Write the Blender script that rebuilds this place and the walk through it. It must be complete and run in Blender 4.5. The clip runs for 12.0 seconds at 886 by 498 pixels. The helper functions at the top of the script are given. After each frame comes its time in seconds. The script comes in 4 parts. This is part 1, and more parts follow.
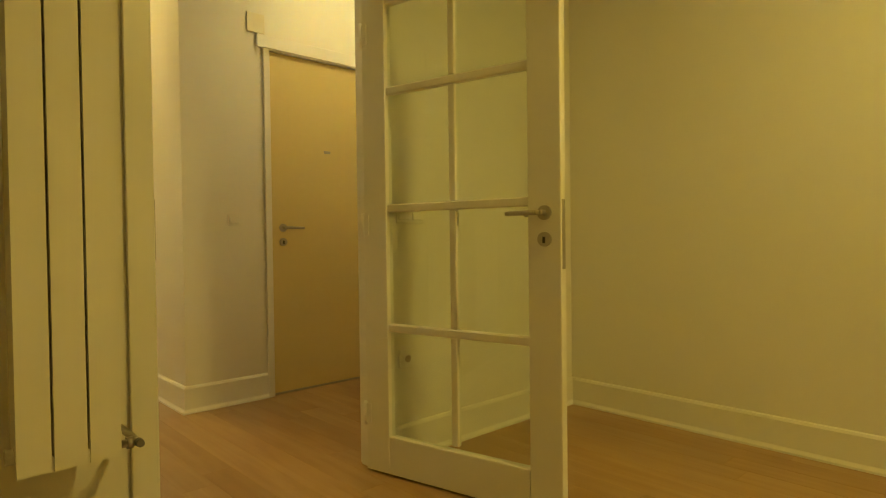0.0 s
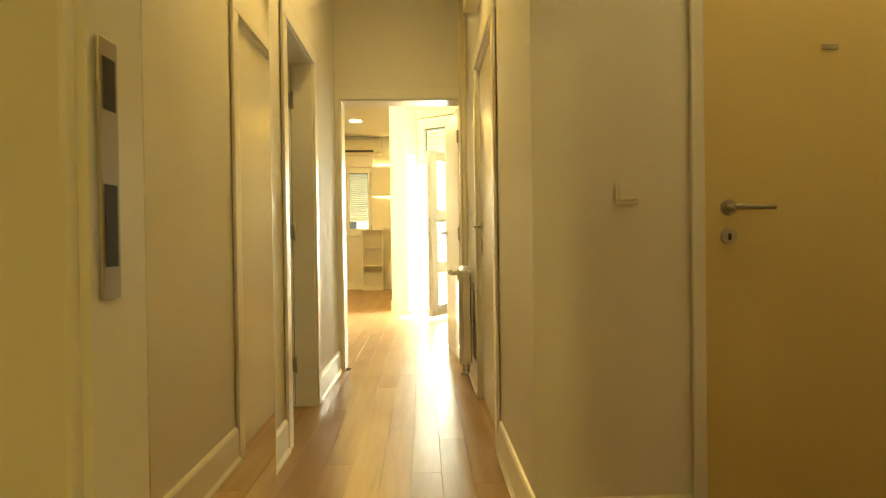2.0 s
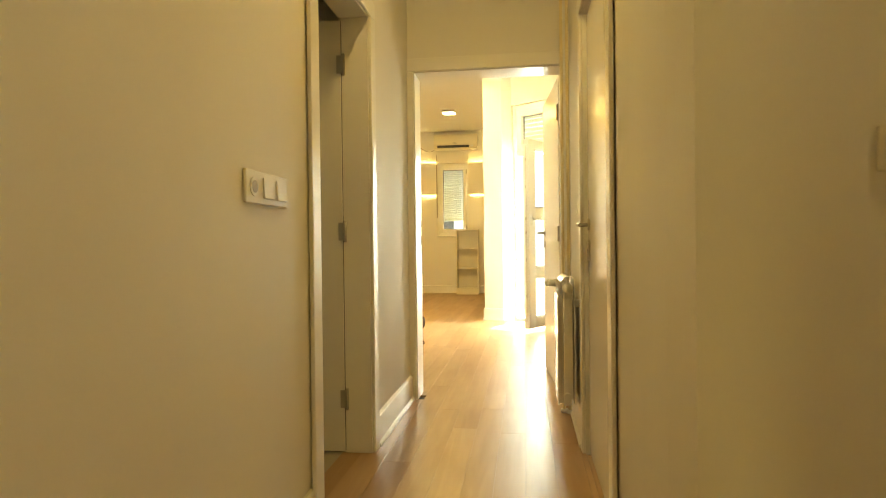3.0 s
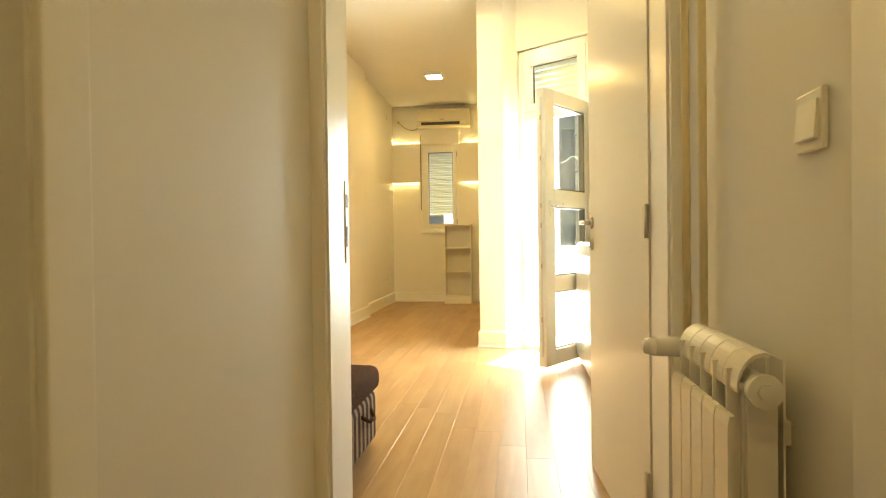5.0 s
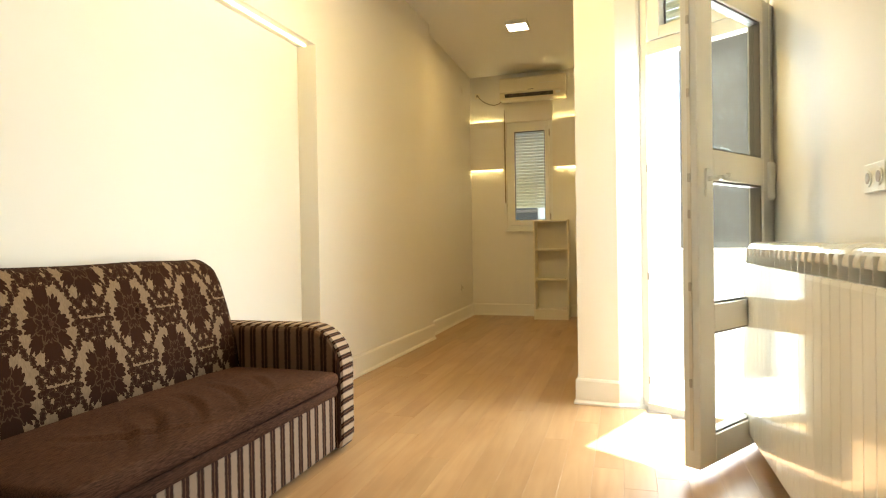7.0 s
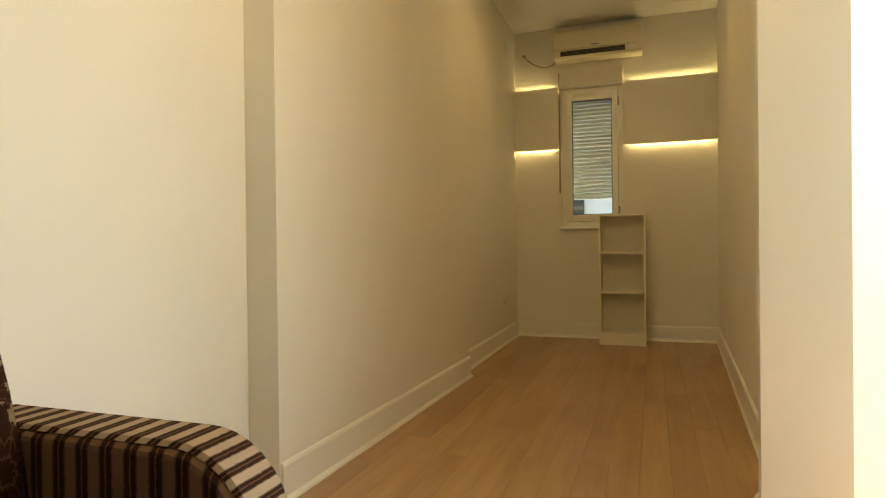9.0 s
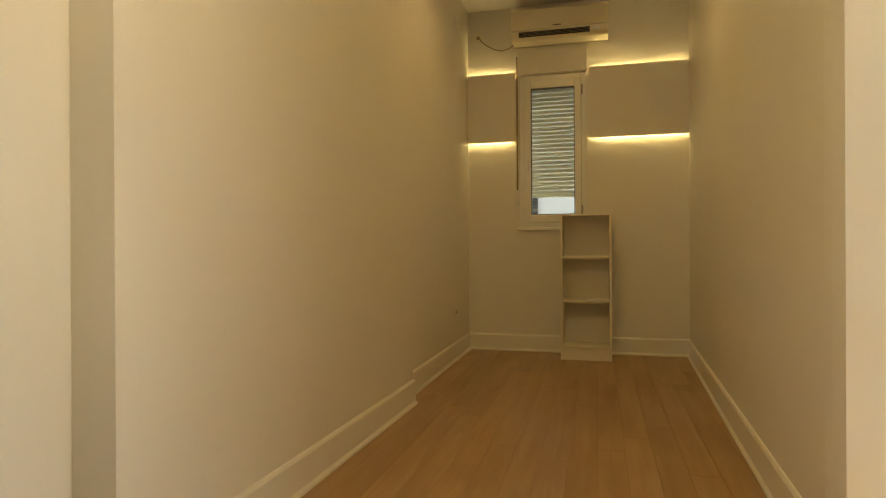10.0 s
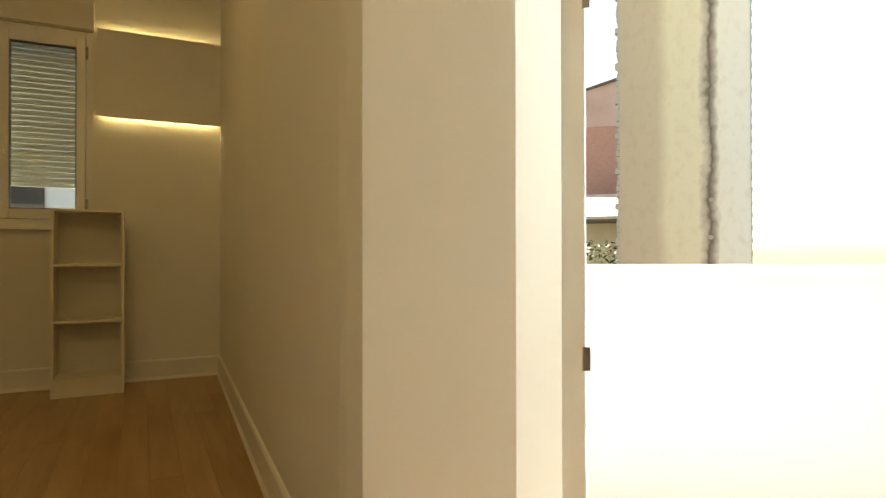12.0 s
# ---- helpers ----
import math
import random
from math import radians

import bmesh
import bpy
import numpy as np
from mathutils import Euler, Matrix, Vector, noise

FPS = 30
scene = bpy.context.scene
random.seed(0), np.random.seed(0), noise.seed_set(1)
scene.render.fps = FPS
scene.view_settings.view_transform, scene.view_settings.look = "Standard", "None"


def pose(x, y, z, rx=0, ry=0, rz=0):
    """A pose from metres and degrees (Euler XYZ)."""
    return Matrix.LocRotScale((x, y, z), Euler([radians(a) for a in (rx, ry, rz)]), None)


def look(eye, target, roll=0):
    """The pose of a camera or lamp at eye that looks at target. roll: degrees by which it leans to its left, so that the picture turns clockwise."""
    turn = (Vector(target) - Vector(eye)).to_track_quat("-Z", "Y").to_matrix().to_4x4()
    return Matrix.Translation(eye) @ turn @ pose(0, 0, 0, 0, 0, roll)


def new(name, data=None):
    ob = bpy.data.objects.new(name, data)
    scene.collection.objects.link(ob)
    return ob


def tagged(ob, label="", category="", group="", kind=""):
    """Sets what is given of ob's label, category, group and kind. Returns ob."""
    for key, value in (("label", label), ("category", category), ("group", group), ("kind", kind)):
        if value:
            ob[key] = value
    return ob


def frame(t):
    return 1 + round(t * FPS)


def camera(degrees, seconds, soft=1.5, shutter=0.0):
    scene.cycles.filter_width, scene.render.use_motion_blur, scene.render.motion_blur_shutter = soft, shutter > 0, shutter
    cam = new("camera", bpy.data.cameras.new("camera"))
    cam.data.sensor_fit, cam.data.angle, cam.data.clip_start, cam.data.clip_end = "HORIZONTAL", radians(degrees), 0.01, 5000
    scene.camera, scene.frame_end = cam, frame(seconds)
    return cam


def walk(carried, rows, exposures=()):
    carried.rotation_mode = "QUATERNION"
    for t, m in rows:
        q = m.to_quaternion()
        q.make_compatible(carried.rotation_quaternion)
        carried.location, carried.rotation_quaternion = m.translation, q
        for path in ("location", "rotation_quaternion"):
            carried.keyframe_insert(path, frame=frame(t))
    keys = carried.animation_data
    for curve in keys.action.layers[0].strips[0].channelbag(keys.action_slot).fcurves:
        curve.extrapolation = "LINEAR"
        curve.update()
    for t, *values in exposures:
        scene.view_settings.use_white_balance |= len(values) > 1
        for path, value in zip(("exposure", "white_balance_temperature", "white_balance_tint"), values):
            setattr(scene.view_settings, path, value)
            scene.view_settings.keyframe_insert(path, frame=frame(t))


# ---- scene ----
cam = camera(72.9, 12.0, soft=1.1, shutter=0.1)
PATH = [
    (0, (0.005, -0.151, 0.992), (1.361, 1.317, 0.955), -0.7),
    (0.5, (0.284, 0.175, 0.974), (1.401, 1.834, 0.939), -0.9),
    (1, (0.558, 0.578, 0.972), (1.237, 2.46, 0.943), -0.8),
    (1.5, (0.777, 1.04, 0.958), (1.127, 3.009, 0.946), -0.6),
    (2, (0.895, 1.497, 0.97), (0.961, 3.496, 0.949), -0.8),
    (2.5, (1.003, 1.906, 0.973), (0.76, 3.891, 0.959), -0.6),
    (4.5, (0.792, 3.965, 1.002), (0.496, 5.942, 0.983), -0.7),
    (5, (0.808, 4.481, 0.986), (0.557, 6.465, 0.963), -0.7),
    (5.5, (0.813, 4.987, 0.981), (0.562, 6.971, 0.957), -0.8),
    (6, (0.769, 5.451, 1.005), (0.51, 7.434, 0.979), -0.6),
    (6.5, (0.769, 5.913, 1.004), (0.418, 7.882, 0.98), -0.8),
    (7, (0.709, 6.325, 0.998), (0.136, 8.241, 0.977), -0.9),
    (7.5, (0.581, 6.724, 1.016), (-0.122, 8.596, 0.994), -0.9),
    (9.5, (0.015, 8.35, 0.979), (-0.593, 10.255, 0.971), -0.4),
    (10, (-0.052, 8.675, 0.975), (-0.555, 10.61, 0.972), -0.3),
    (10.5, (-0.079, 8.94, 0.972), (-0.38, 10.917, 0.975), -0.2),
    (11, (-0.079, 9.07, 0.97), (-0.031, 11.069, 0.978), -0.2),
    (11.5, (0.012, 9.174, 0.969), (0.438, 11.128, 0.978), -0.1),
    (12, (0.155, 9.258, 0.967), (1.056, 11.044, 0.98), -0.1),
]
EXPOSURES = [
    (0.0, 3.6, 9500, -10), (1.0, 3.48, 9900, -9), (2.0, 3.4, 10000, -4), (2.7, 3.35, 9500, -1), (4.3, 3.28, 8300, 2), (5.5, 3.02, 8000, 3),
    (6.5, 2.76, 7100, 6), (7.7, 2.12, 7000, 7), (9.3, 1.76, 7700, 6), (10.5, 1.56, 8300, 10), (12.0, 1.28, 7900, 7),
]
walk(cam, [(t, look(eye, target, roll)) for t, eye, target, roll in PATH], EXPOSURES)


# ---- world, sun, exposure ----
world = bpy.data.worlds.new("world")
scene.world = world
world.use_nodes = True
wn = world.node_tree.nodes
sky = wn.new("ShaderNodeTexSky")
sky.sky_type, sky.sun_disc = "NISHITA", False
sky.sun_elevation, sky.sun_rotation = radians(66), radians(23.5)
wn["Background"].inputs["Strength"].default_value = 0.15
world.node_tree.links.new(sky.outputs["Color"], wn["Background"].inputs["Color"])

SUN_DIR = Vector((0.40 * math.cos(radians(66)), 0.917 * math.cos(radians(66)), math.sin(radians(66))))
sun_data = bpy.data.lights.new("sun", "SUN")
sun_data.energy, sun_data.angle, sun_data.color = 5.0, radians(0.55), (1.0, 0.975, 0.935)
sun = new("sun", sun_data)
sun.matrix_world = look(SUN_DIR * 40, (0, 0, 0))

NEUTRAL = (1.0, 0.695, 0.215)


def area_lamp(name, at, size, power, colour, target, size_y=0.0):
    data = bpy.data.lights.new(name, "AREA")
    data.energy, data.color, data.size = power, colour, size
    if size_y:
        data.shape, data.size_y = "RECTANGLE", size_y
    ob = new(name, data)
    ob.matrix_world = look(at, target)
    return ob


# ceiling panels of the hall, the first room and the living room
area_lamp("hall_lamp_light", (2.20, 2.78, 2.90), 0.16, 0.25, (1.0, 0.56, 0.02), (2.20, 2.78, 0))
area_lamp("corridor_light", (0.74, 4.45, 2.90), 0.16, 0.75, (1.0, 0.64, 0.12), (0.74, 4.45, 0))
area_lamp("first_room_light", (1.70, -0.50, 2.90), 0.2, 2.4, (1.0, 0.75, 0.19), (1.70, -0.50, 0))
area_lamp("living_light", (-0.30, 12.50, 3.15), 0.2, 1.7, (1.0, 0.62, 0.13), (-0.30, 12.50, 0))
# unseen second lamp, added to brighten the living room walls
area_lamp("living_light", (-0.10, 9.42, 3.15), 0.2, 5.5, NEUTRAL, (-0.10, 9.42, 0))
# daylight from the sky in the balcony door's opening
area_lamp("balcony_daylight", (1.34, 10.21, 1.15), 0.62, 18, (0.80, 0.91, 1.0), (0.50, 8.6, 0.55), 1.85)

# ---- materials ----


def material(name, base, rough=0.5, metal=0.0, grain=0.0, scale=60.0, bump=0.0, spots=0.0, spec=0.5):
    """A painted, plastic or metal surface: base colour with fine grain, broad stains and a fine relief."""
    m = bpy.data.materials.new(name)
    m.use_nodes = True
    nt = m.node_tree
    b = nt.nodes["Principled BSDF"]
    b.inputs["Roughness"].default_value, b.inputs["Metallic"].default_value = rough, metal
    b.inputs["Specular IOR Level"].default_value = spec
    co = nt.nodes.new("ShaderNodeTexCoord")
    n1 = nt.nodes.new("ShaderNodeTexNoise")
    n1.inputs["Scale"].default_value, n1.inputs["Detail"].default_value = scale, 5
    n2 = nt.nodes.new("ShaderNodeTexNoise")
    n2.inputs["Scale"].default_value, n2.inputs["Detail"].default_value = 1.3, 4
    for n in (n1, n2):
        nt.links.new(co.outputs["Object"], n.inputs["Vector"])
    mix = nt.nodes.new("ShaderNodeMix")
    mix.data_type = "RGBA"
    mix.inputs["A"].default_value = (*base, 1)
    mix.inputs["B"].default_value = (*(c * (1 - grain) for c in base), 1)
    nt.links.new(n1.outputs["Fac"], mix.inputs["Factor"])
    mix2 = nt.nodes.new("ShaderNodeMix")
    mix2.data_type = "RGBA"
    mix2.inputs["B"].default_value = (base[0] * (1 - spots), base[1] * (1 - spots * 1.1), base[2] * (1 - spots * 1.3), 1)
    nt.links.new(mix.outputs["Result"], mix2.inputs["A"])
    ramp = nt.nodes.new("ShaderNodeMapRange")
    ramp.inputs["From Min"].default_value, ramp.inputs["From Max"].default_value = 0.48, 0.72
    nt.links.new(n2.outputs["Fac"], ramp.inputs["Value"])
    nt.links.new(ramp.outputs["Result"], mix2.inputs["Factor"])
    nt.links.new(mix2.outputs["Result"], b.inputs["Base Color"])
    rr = nt.nodes.new("ShaderNodeMapRange")
    rr.inputs["To Min"].default_value, rr.inputs["To Max"].default_value = rough * 0.85, min(1, rough * 1.2)
    nt.links.new(n2.outputs["Fac"], rr.inputs["Value"])
    nt.links.new(rr.outputs["Result"], b.inputs["Roughness"])
    if bump:
        bp = nt.nodes.new("ShaderNodeBump")
        bp.inputs["Strength"].default_value, bp.inputs["Distance"].default_value = bump, 0.002
        nt.links.new(n1.outputs["Fac"], bp.inputs["Height"])
        nt.links.new(bp.outputs["Normal"], b.inputs["Normal"])
    return m


def glow(name, colour, strength):
    m = bpy.data.materials.new(name)
    m.use_nodes = True
    b = m.node_tree.nodes["Principled BSDF"]
    b.inputs["Base Color"].default_value = (0.8, 0.8, 0.8, 1)
    b.inputs["Emission Color"].default_value = (*colour, 1)
    b.inputs["Emission Strength"].default_value = strength
    return m


def wood_planks():
    """Pale lacquered wood boards with long grain; every board has its own tone."""
    m = bpy.data.materials.new("floor_boards")
    m.use_nodes = True
    nt = m.node_tree
    b = nt.nodes["Principled BSDF"]
    co = nt.nodes.new("ShaderNodeTexCoord")
    info = nt.nodes.new("ShaderNodeObjectInfo")
    add = nt.nodes.new("ShaderNodeVectorMath")
    add.operation = "MULTIPLY_ADD"
    comb = nt.nodes.new("ShaderNodeCombineXYZ")
    for k in ("X", "Y", "Z"):
        nt.links.new(info.outputs["Random"], comb.inputs[k])
    nt.links.new(comb.outputs["Vector"], add.inputs[0])
    add.inputs[1].default_value = (37, 53, 11)
    nt.links.new(co.outputs["Object"], add.inputs[2])
    mp = nt.nodes.new("ShaderNodeMapping")
    mp.inputs["Scale"].default_value = (22, 1.5, 10)
    nt.links.new(add.outputs["Vector"], mp.inputs["Vector"])
    n1 = nt.nodes.new("ShaderNodeTexNoise")
    n1.inputs["Scale"].default_value, n1.inputs["Detail"].default_value, n1.inputs["Distortion"].default_value = 1.0, 7, 0.6
    nt.links.new(mp.outputs["Vector"], n1.inputs["Vector"])
    mp2 = nt.nodes.new("ShaderNodeMapping")
    mp2.inputs["Scale"].default_value = (3.0, 1.2, 1)
    nt.links.new(add.outputs["Vector"], mp2.inputs["Vector"])
    n2 = nt.nodes.new("ShaderNodeTexNoise")
    n2.inputs["Scale"].default_value, n2.inputs["Detail"].default_value = 1.0, 3
    nt.links.new(mp2.outputs["Vector"], n2.inputs["Vector"])
    r = nt.nodes.new("ShaderNodeValToRGB")
    r.color_ramp.elements[0].position, r.color_ramp.elements[0].color = 0.25, (0.36, 0.209, 0.100, 1)
    r.color_ramp.elements[1].position, r.color_ramp.elements[1].color = 0.75, (0.455, 0.288, 0.150, 1)
    nt.links.new(n1.outputs["Fac"], r.inputs["Fac"])
    hsv = nt.nodes.new("ShaderNodeHueSaturation")
    v = nt.nodes.new("ShaderNodeMapRange")
    v.inputs["To Min"].default_value, v.inputs["To Max"].default_value = 0.87, 1.05
    nt.links.new(info.outputs["Random"], v.inputs["Value"])
    nt.links.new(v.outputs["Result"], hsv.inputs["Value"])
    nt.links.new(r.outputs["Color"], hsv.inputs["Color"])
    mx = nt.nodes.new("ShaderNodeMix")
    mx.data_type, mx.blend_type = "RGBA", "MULTIPLY"
    mx.inputs["B"].default_value = (0.84, 0.78, 0.72, 1)
    mr = nt.nodes.new("ShaderNodeMapRange")
    mr.inputs["From Min"].default_value, mr.inputs["From Max"].default_value = 0.45, 0.75
    nt.links.new(n2.outputs["Fac"], mr.inputs["Value"])
    nt.links.new(mr.outputs["Result"], mx.inputs["Factor"])
    nt.links.new(hsv.outputs["Color"], mx.inputs["A"])
    nt.links.new(mx.outputs["Result"], b.inputs["Base Color"])
    rg = nt.nodes.new("ShaderNodeMapRange")
    rg.inputs["To Min"].default_value, rg.inputs["To Max"].default_value = 0.24, 0.40
    nt.links.new(n2.outputs["Fac"], rg.inputs["Value"])
    nt.links.new(rg.outputs["Result"], b.inputs["Roughness"])
    bp = nt.nodes.new("ShaderNodeBump")
    bp.inputs["Strength"].default_value, bp.inputs["Distance"].default_value = 0.12, 0.001
    nt.links.new(n1.outputs["Fac"], bp.inputs["Height"])
    nt.links.new(bp.outputs["Normal"], b.inputs["Normal"])
    return m


def math_node(nt, op, a, b=None, c=None):
    n = nt.nodes.new("ShaderNodeMath")
    n.operation = op
    for k, x in enumerate((a, b, c)):
        if x is None:
            continue
        if isinstance(x, (int, float)):
            n.inputs[k].default_value = x
        else:
            nt.links.new(x, n.inputs[k])
    return n.outputs[0]


def striped(name, axis, pitch, pale=(0.27, 0.195, 0.14)):
    """Corded upholstery in brown with pale stripes across the given axis."""
    m = bpy.data.materials.new(name)
    m.use_nodes = True
    nt = m.node_tree
    b = nt.nodes["Principled BSDF"]
    b.inputs["Roughness"].default_value, b.inputs["Specular IOR Level"].default_value = 0.85, 0.10
    co = nt.nodes.new("ShaderNodeTexCoord")
    sep = nt.nodes.new("ShaderNodeSeparateXYZ")
    nt.links.new(co.outputs["Object"], sep.inputs[0])
    noise_n = nt.nodes.new("ShaderNodeTexNoise")
    noise_n.inputs["Scale"].default_value = 90
    nt.links.new(co.outputs["Object"], noise_n.inputs["Vector"])
    wob = math_node(nt, "MULTIPLY_ADD", noise_n.outputs["Fac"], 0.12, -0.06)
    along = math_node(nt, "ADD", sep.outputs["X"], sep.outputs["Y"]) if axis == "XY" else math_node(nt, "SUBTRACT", sep.outputs["X"], sep.outputs["Z"]) if axis == "X-Z" else sep.outputs[axis]
    f = math_node(nt, "FRACT", math_node(nt, "ADD", math_node(nt, "DIVIDE", along, pitch), wob))
    r = nt.nodes.new("ShaderNodeValToRGB")
    r.color_ramp.interpolation = "CONSTANT"
    e = r.color_ramp.elements
    e[0].position, e[0].color = 0.0, (0.030, 0.0115, 0.006, 1)
    e[1].position, e[1].color = 0.17, (0.10, 0.048, 0.026, 1)
    for p, c in ((0.25, (0.030, 0.0115, 0.006, 1)), (0.44, (*(c_ * 0.55 for c_ in pale), 1)), (0.50, (*pale, 1)), (0.94, (*(c_ * 0.45 for c_ in pale), 1))):
        k = e.new(p)
        k.color = c
    nt.links.new(f, r.inputs["Fac"])
    nt.links.new(r.outputs["Color"], b.inputs["Base Color"])
    bp = nt.nodes.new("ShaderNodeBump")
    bp.inputs["Strength"].default_value, bp.inputs["Distance"].default_value = 0.5, 0.003
    nt.links.new(noise_n.outputs["Fac"], bp.inputs["Height"])
    nt.links.new(bp.outputs["Normal"], b.inputs["Normal"])
    return m


def damask():
    """Beige satin with chocolate velvet medallions of leaves, staggered column by column, with leaf sprays between them."""
    m = bpy.data.materials.new("damask_fabric")
    m.use_nodes = True
    nt = m.node_tree

    def M(*a):
        return math_node(nt, *a)

    b = nt.nodes["Principled BSDF"]
    co = nt.nodes.new("ShaderNodeTexCoord")
    sep = nt.nodes.new("ShaderNodeSeparateXYZ")
    nt.links.new(co.outputs["Object"], sep.inputs[0])
    nz = nt.nodes.new("ShaderNodeTexNoise")
    nz.inputs["Scale"].default_value, nz.inputs["Detail"].default_value = 120, 3
    nt.links.new(co.outputs["Object"], nz.inputs["Vector"])
    nsep = nt.nodes.new("ShaderNodeSeparateColor")
    nt.links.new(nz.outputs["Color"], nsep.inputs[0])
    CW, CH = 0.186, 0.42
    y = M("MULTIPLY_ADD", M("SUBTRACT", nsep.outputs[0], 0.5), 0.010, sep.outputs["Y"])
    z = M("MULTIPLY_ADD", M("SUBTRACT", nsep.outputs[1], 0.5), 0.010, sep.outputs["Z"])
    u = M("DIVIDE", M("ADD", y, 3.99), CW)
    col = M("FLOOR", u)
    drop = M("MULTIPLY", M("MODULO", col, 2.0), 0.5)
    p = M("MULTIPLY", M("ABSOLUTE", M("SUBTRACT", M("FRACT", u), 0.5)), CW)
    q = M("MULTIPLY", M("SUBTRACT", M("FRACT", M("ADD", M("DIVIDE", M("ADD", z, 0.10), CH), drop)), 0.5), CH)
    p_full = p
    p = M("MULTIPLY", p, M("MULTIPLY_ADD", q, 1.7, 1.0))
    # leafy medallion: an oval whose rim is cut into lobes and finer teeth
    ang = M("ARCTAN2", M("DIVIDE", q, 0.136), M("DIVIDE", p, 0.094))
    rad = M("SQRT", M("MULTIPLY_ADD", M("DIVIDE", p, 0.094), M("DIVIDE", p, 0.094), M("MULTIPLY", M("DIVIDE", q, 0.136), M("DIVIDE", q, 0.136))))
    lobe = M("ABSOLUTE", M("COSINE", M("MULTIPLY", ang, 4.5)))
    teeth = M("ABSOLUTE", M("COSINE", M("MULTIPLY", ang, 18.0)))
    rim_r = M("ADD", M("MULTIPLY_ADD", lobe, 0.24, 0.64), M("MULTIPLY", teeth, 0.14))
    oval = M("DIVIDE", rad, rim_r)
    near = M("MULTIPLY", oval, oval)
    spoke = M("MULTIPLY", M("LESS_THAN", lobe, 0.12), M("GREATER_THAN", rad, 0.28))
    inner = M("DIVIDE", rad, M("MULTIPLY_ADD", M("ABSOLUTE", M("SINE", M("MULTIPLY", ang, 4.5))), 0.30, 0.72))
    ring = M("LESS_THAN", M("ABSOLUTE", M("SUBTRACT", inner, 0.52)), 0.028)
    core = M("LESS_THAN", M("ABSOLUTE", M("SUBTRACT", inner, 0.24)), 0.03)
    vein = M("MULTIPLY", M("MAXIMUM", spoke, M("MAXIMUM", ring, core)), M("LESS_THAN", near, 0.92))
    medallion = M("LESS_THAN", near, 1.0)
    p = p_full
    # scrolls, stems and wings that link the medallions
    leaves = (
        (0.0, 0.118, 90, 0.020, 0.010), (0.0, 0.160, 90, 0.036, 0.013), (0.0, 0.200, 90, 0.024, 0.020), (0.028, 0.186, 30, 0.036, 0.015), (0.060, 0.202, -20, 0.030, 0.013),
        (0.030, 0.148, -40, 0.030, 0.012), (0.058, 0.160, 75, 0.030, 0.014), (0.080, 0.128, 105, 0.028, 0.011), (0.022, 0.124, 50, 0.018, 0.008),
        (0.0, -0.118, 90, 0.020, 0.012), (0.0, -0.165, 90, 0.040, 0.012), (0.024, -0.134, -28, 0.032, 0.013), (0.050, -0.156, 50, 0.034, 0.014), (0.022, -0.186, -12, 0.030, 0.014),
        (0.070, -0.188, 70, 0.030, 0.013), (0.082, -0.112, 80, 0.024, 0.010),
    )
    for px, pq, deg, length, wide in leaves:
        c_, s_ = math.cos(radians(deg)), math.sin(radians(deg))
        along = M("MULTIPLY_ADD", p, c_ / length, M("MULTIPLY_ADD", q, s_ / length, -(px * c_ + pq * s_) / length))
        across = M("MULTIPLY_ADD", p, -s_ / wide, M("MULTIPLY_ADD", q, c_ / wide, (px * s_ - pq * c_) / wide))
        lobes = M("MULTIPLY_ADD", M("COSINE", M("MULTIPLY", along, 11.0)), 0.24, 0.94)
        across = M("MULTIPLY", across, lobes)
        r2 = M("MULTIPLY_ADD", along, along, M("MULTIPLY", across, across))
        near = M("MINIMUM", near, r2)
    body = M("LESS_THAN", near, 1.0)
    rim = M("MULTIPLY", M("LESS_THAN", M("ABSOLUTE", M("SUBTRACT", near, 0.42)), 0.07), M("SUBTRACT", 1.0, medallion))
    tot = M("SUBTRACT", body, M("MULTIPLY", M("MULTIPLY", M("MAXIMUM", rim, vein), body), 0.20))
    # faint thread of the satin ground
    wv = nt.nodes.new("ShaderNodeTexNoise")
    wv.inputs["Scale"].default_value, wv.inputs["Detail"].default_value = 1.0, 3
    mp = nt.nodes.new("ShaderNodeMapping")
    mp.inputs["Scale"].default_value = (200, 260, 45)
    nt.links.new(co.outputs["Object"], mp.inputs["Vector"])
    nt.links.new(mp.outputs["Vector"], wv.inputs["Vector"])
    ground = nt.nodes.new("ShaderNodeMix")
    ground.data_type = "RGBA"
    ground.inputs["A"].default_value, ground.inputs["B"].default_value = (0.31, 0.21, 0.124, 1), (0.125, 0.078, 0.043, 1)
    nt.links.new(wv.outputs["Fac"], ground.inputs["Factor"])
    mix = nt.nodes.new("ShaderNodeMix")
    mix.data_type = "RGBA"
    mix.inputs["B"].default_value = (0.030, 0.0105, 0.0045, 1)
    nt.links.new(ground.outputs["Result"], mix.inputs["A"])
    nt.links.new(tot, mix.inputs["Factor"])
    nt.links.new(mix.outputs["Result"], b.inputs["Base Color"])
    nt.links.new(M("MULTIPLY_ADD", tot, 0.35, 0.6), b.inputs["Roughness"])
    b.inputs["Specular IOR Level"].default_value = 0.12
    bp = nt.nodes.new("ShaderNodeBump")
    bp.inputs["Strength"].default_value, bp.inputs["Distance"].default_value = 0.6, 0.003
    nt.links.new(M("ADD", tot, M("MULTIPLY", wv.outputs["Fac"], 0.5)), bp.inputs["Height"])
    nt.links.new(bp.outputs["Normal"], b.inputs["Normal"])
    return m


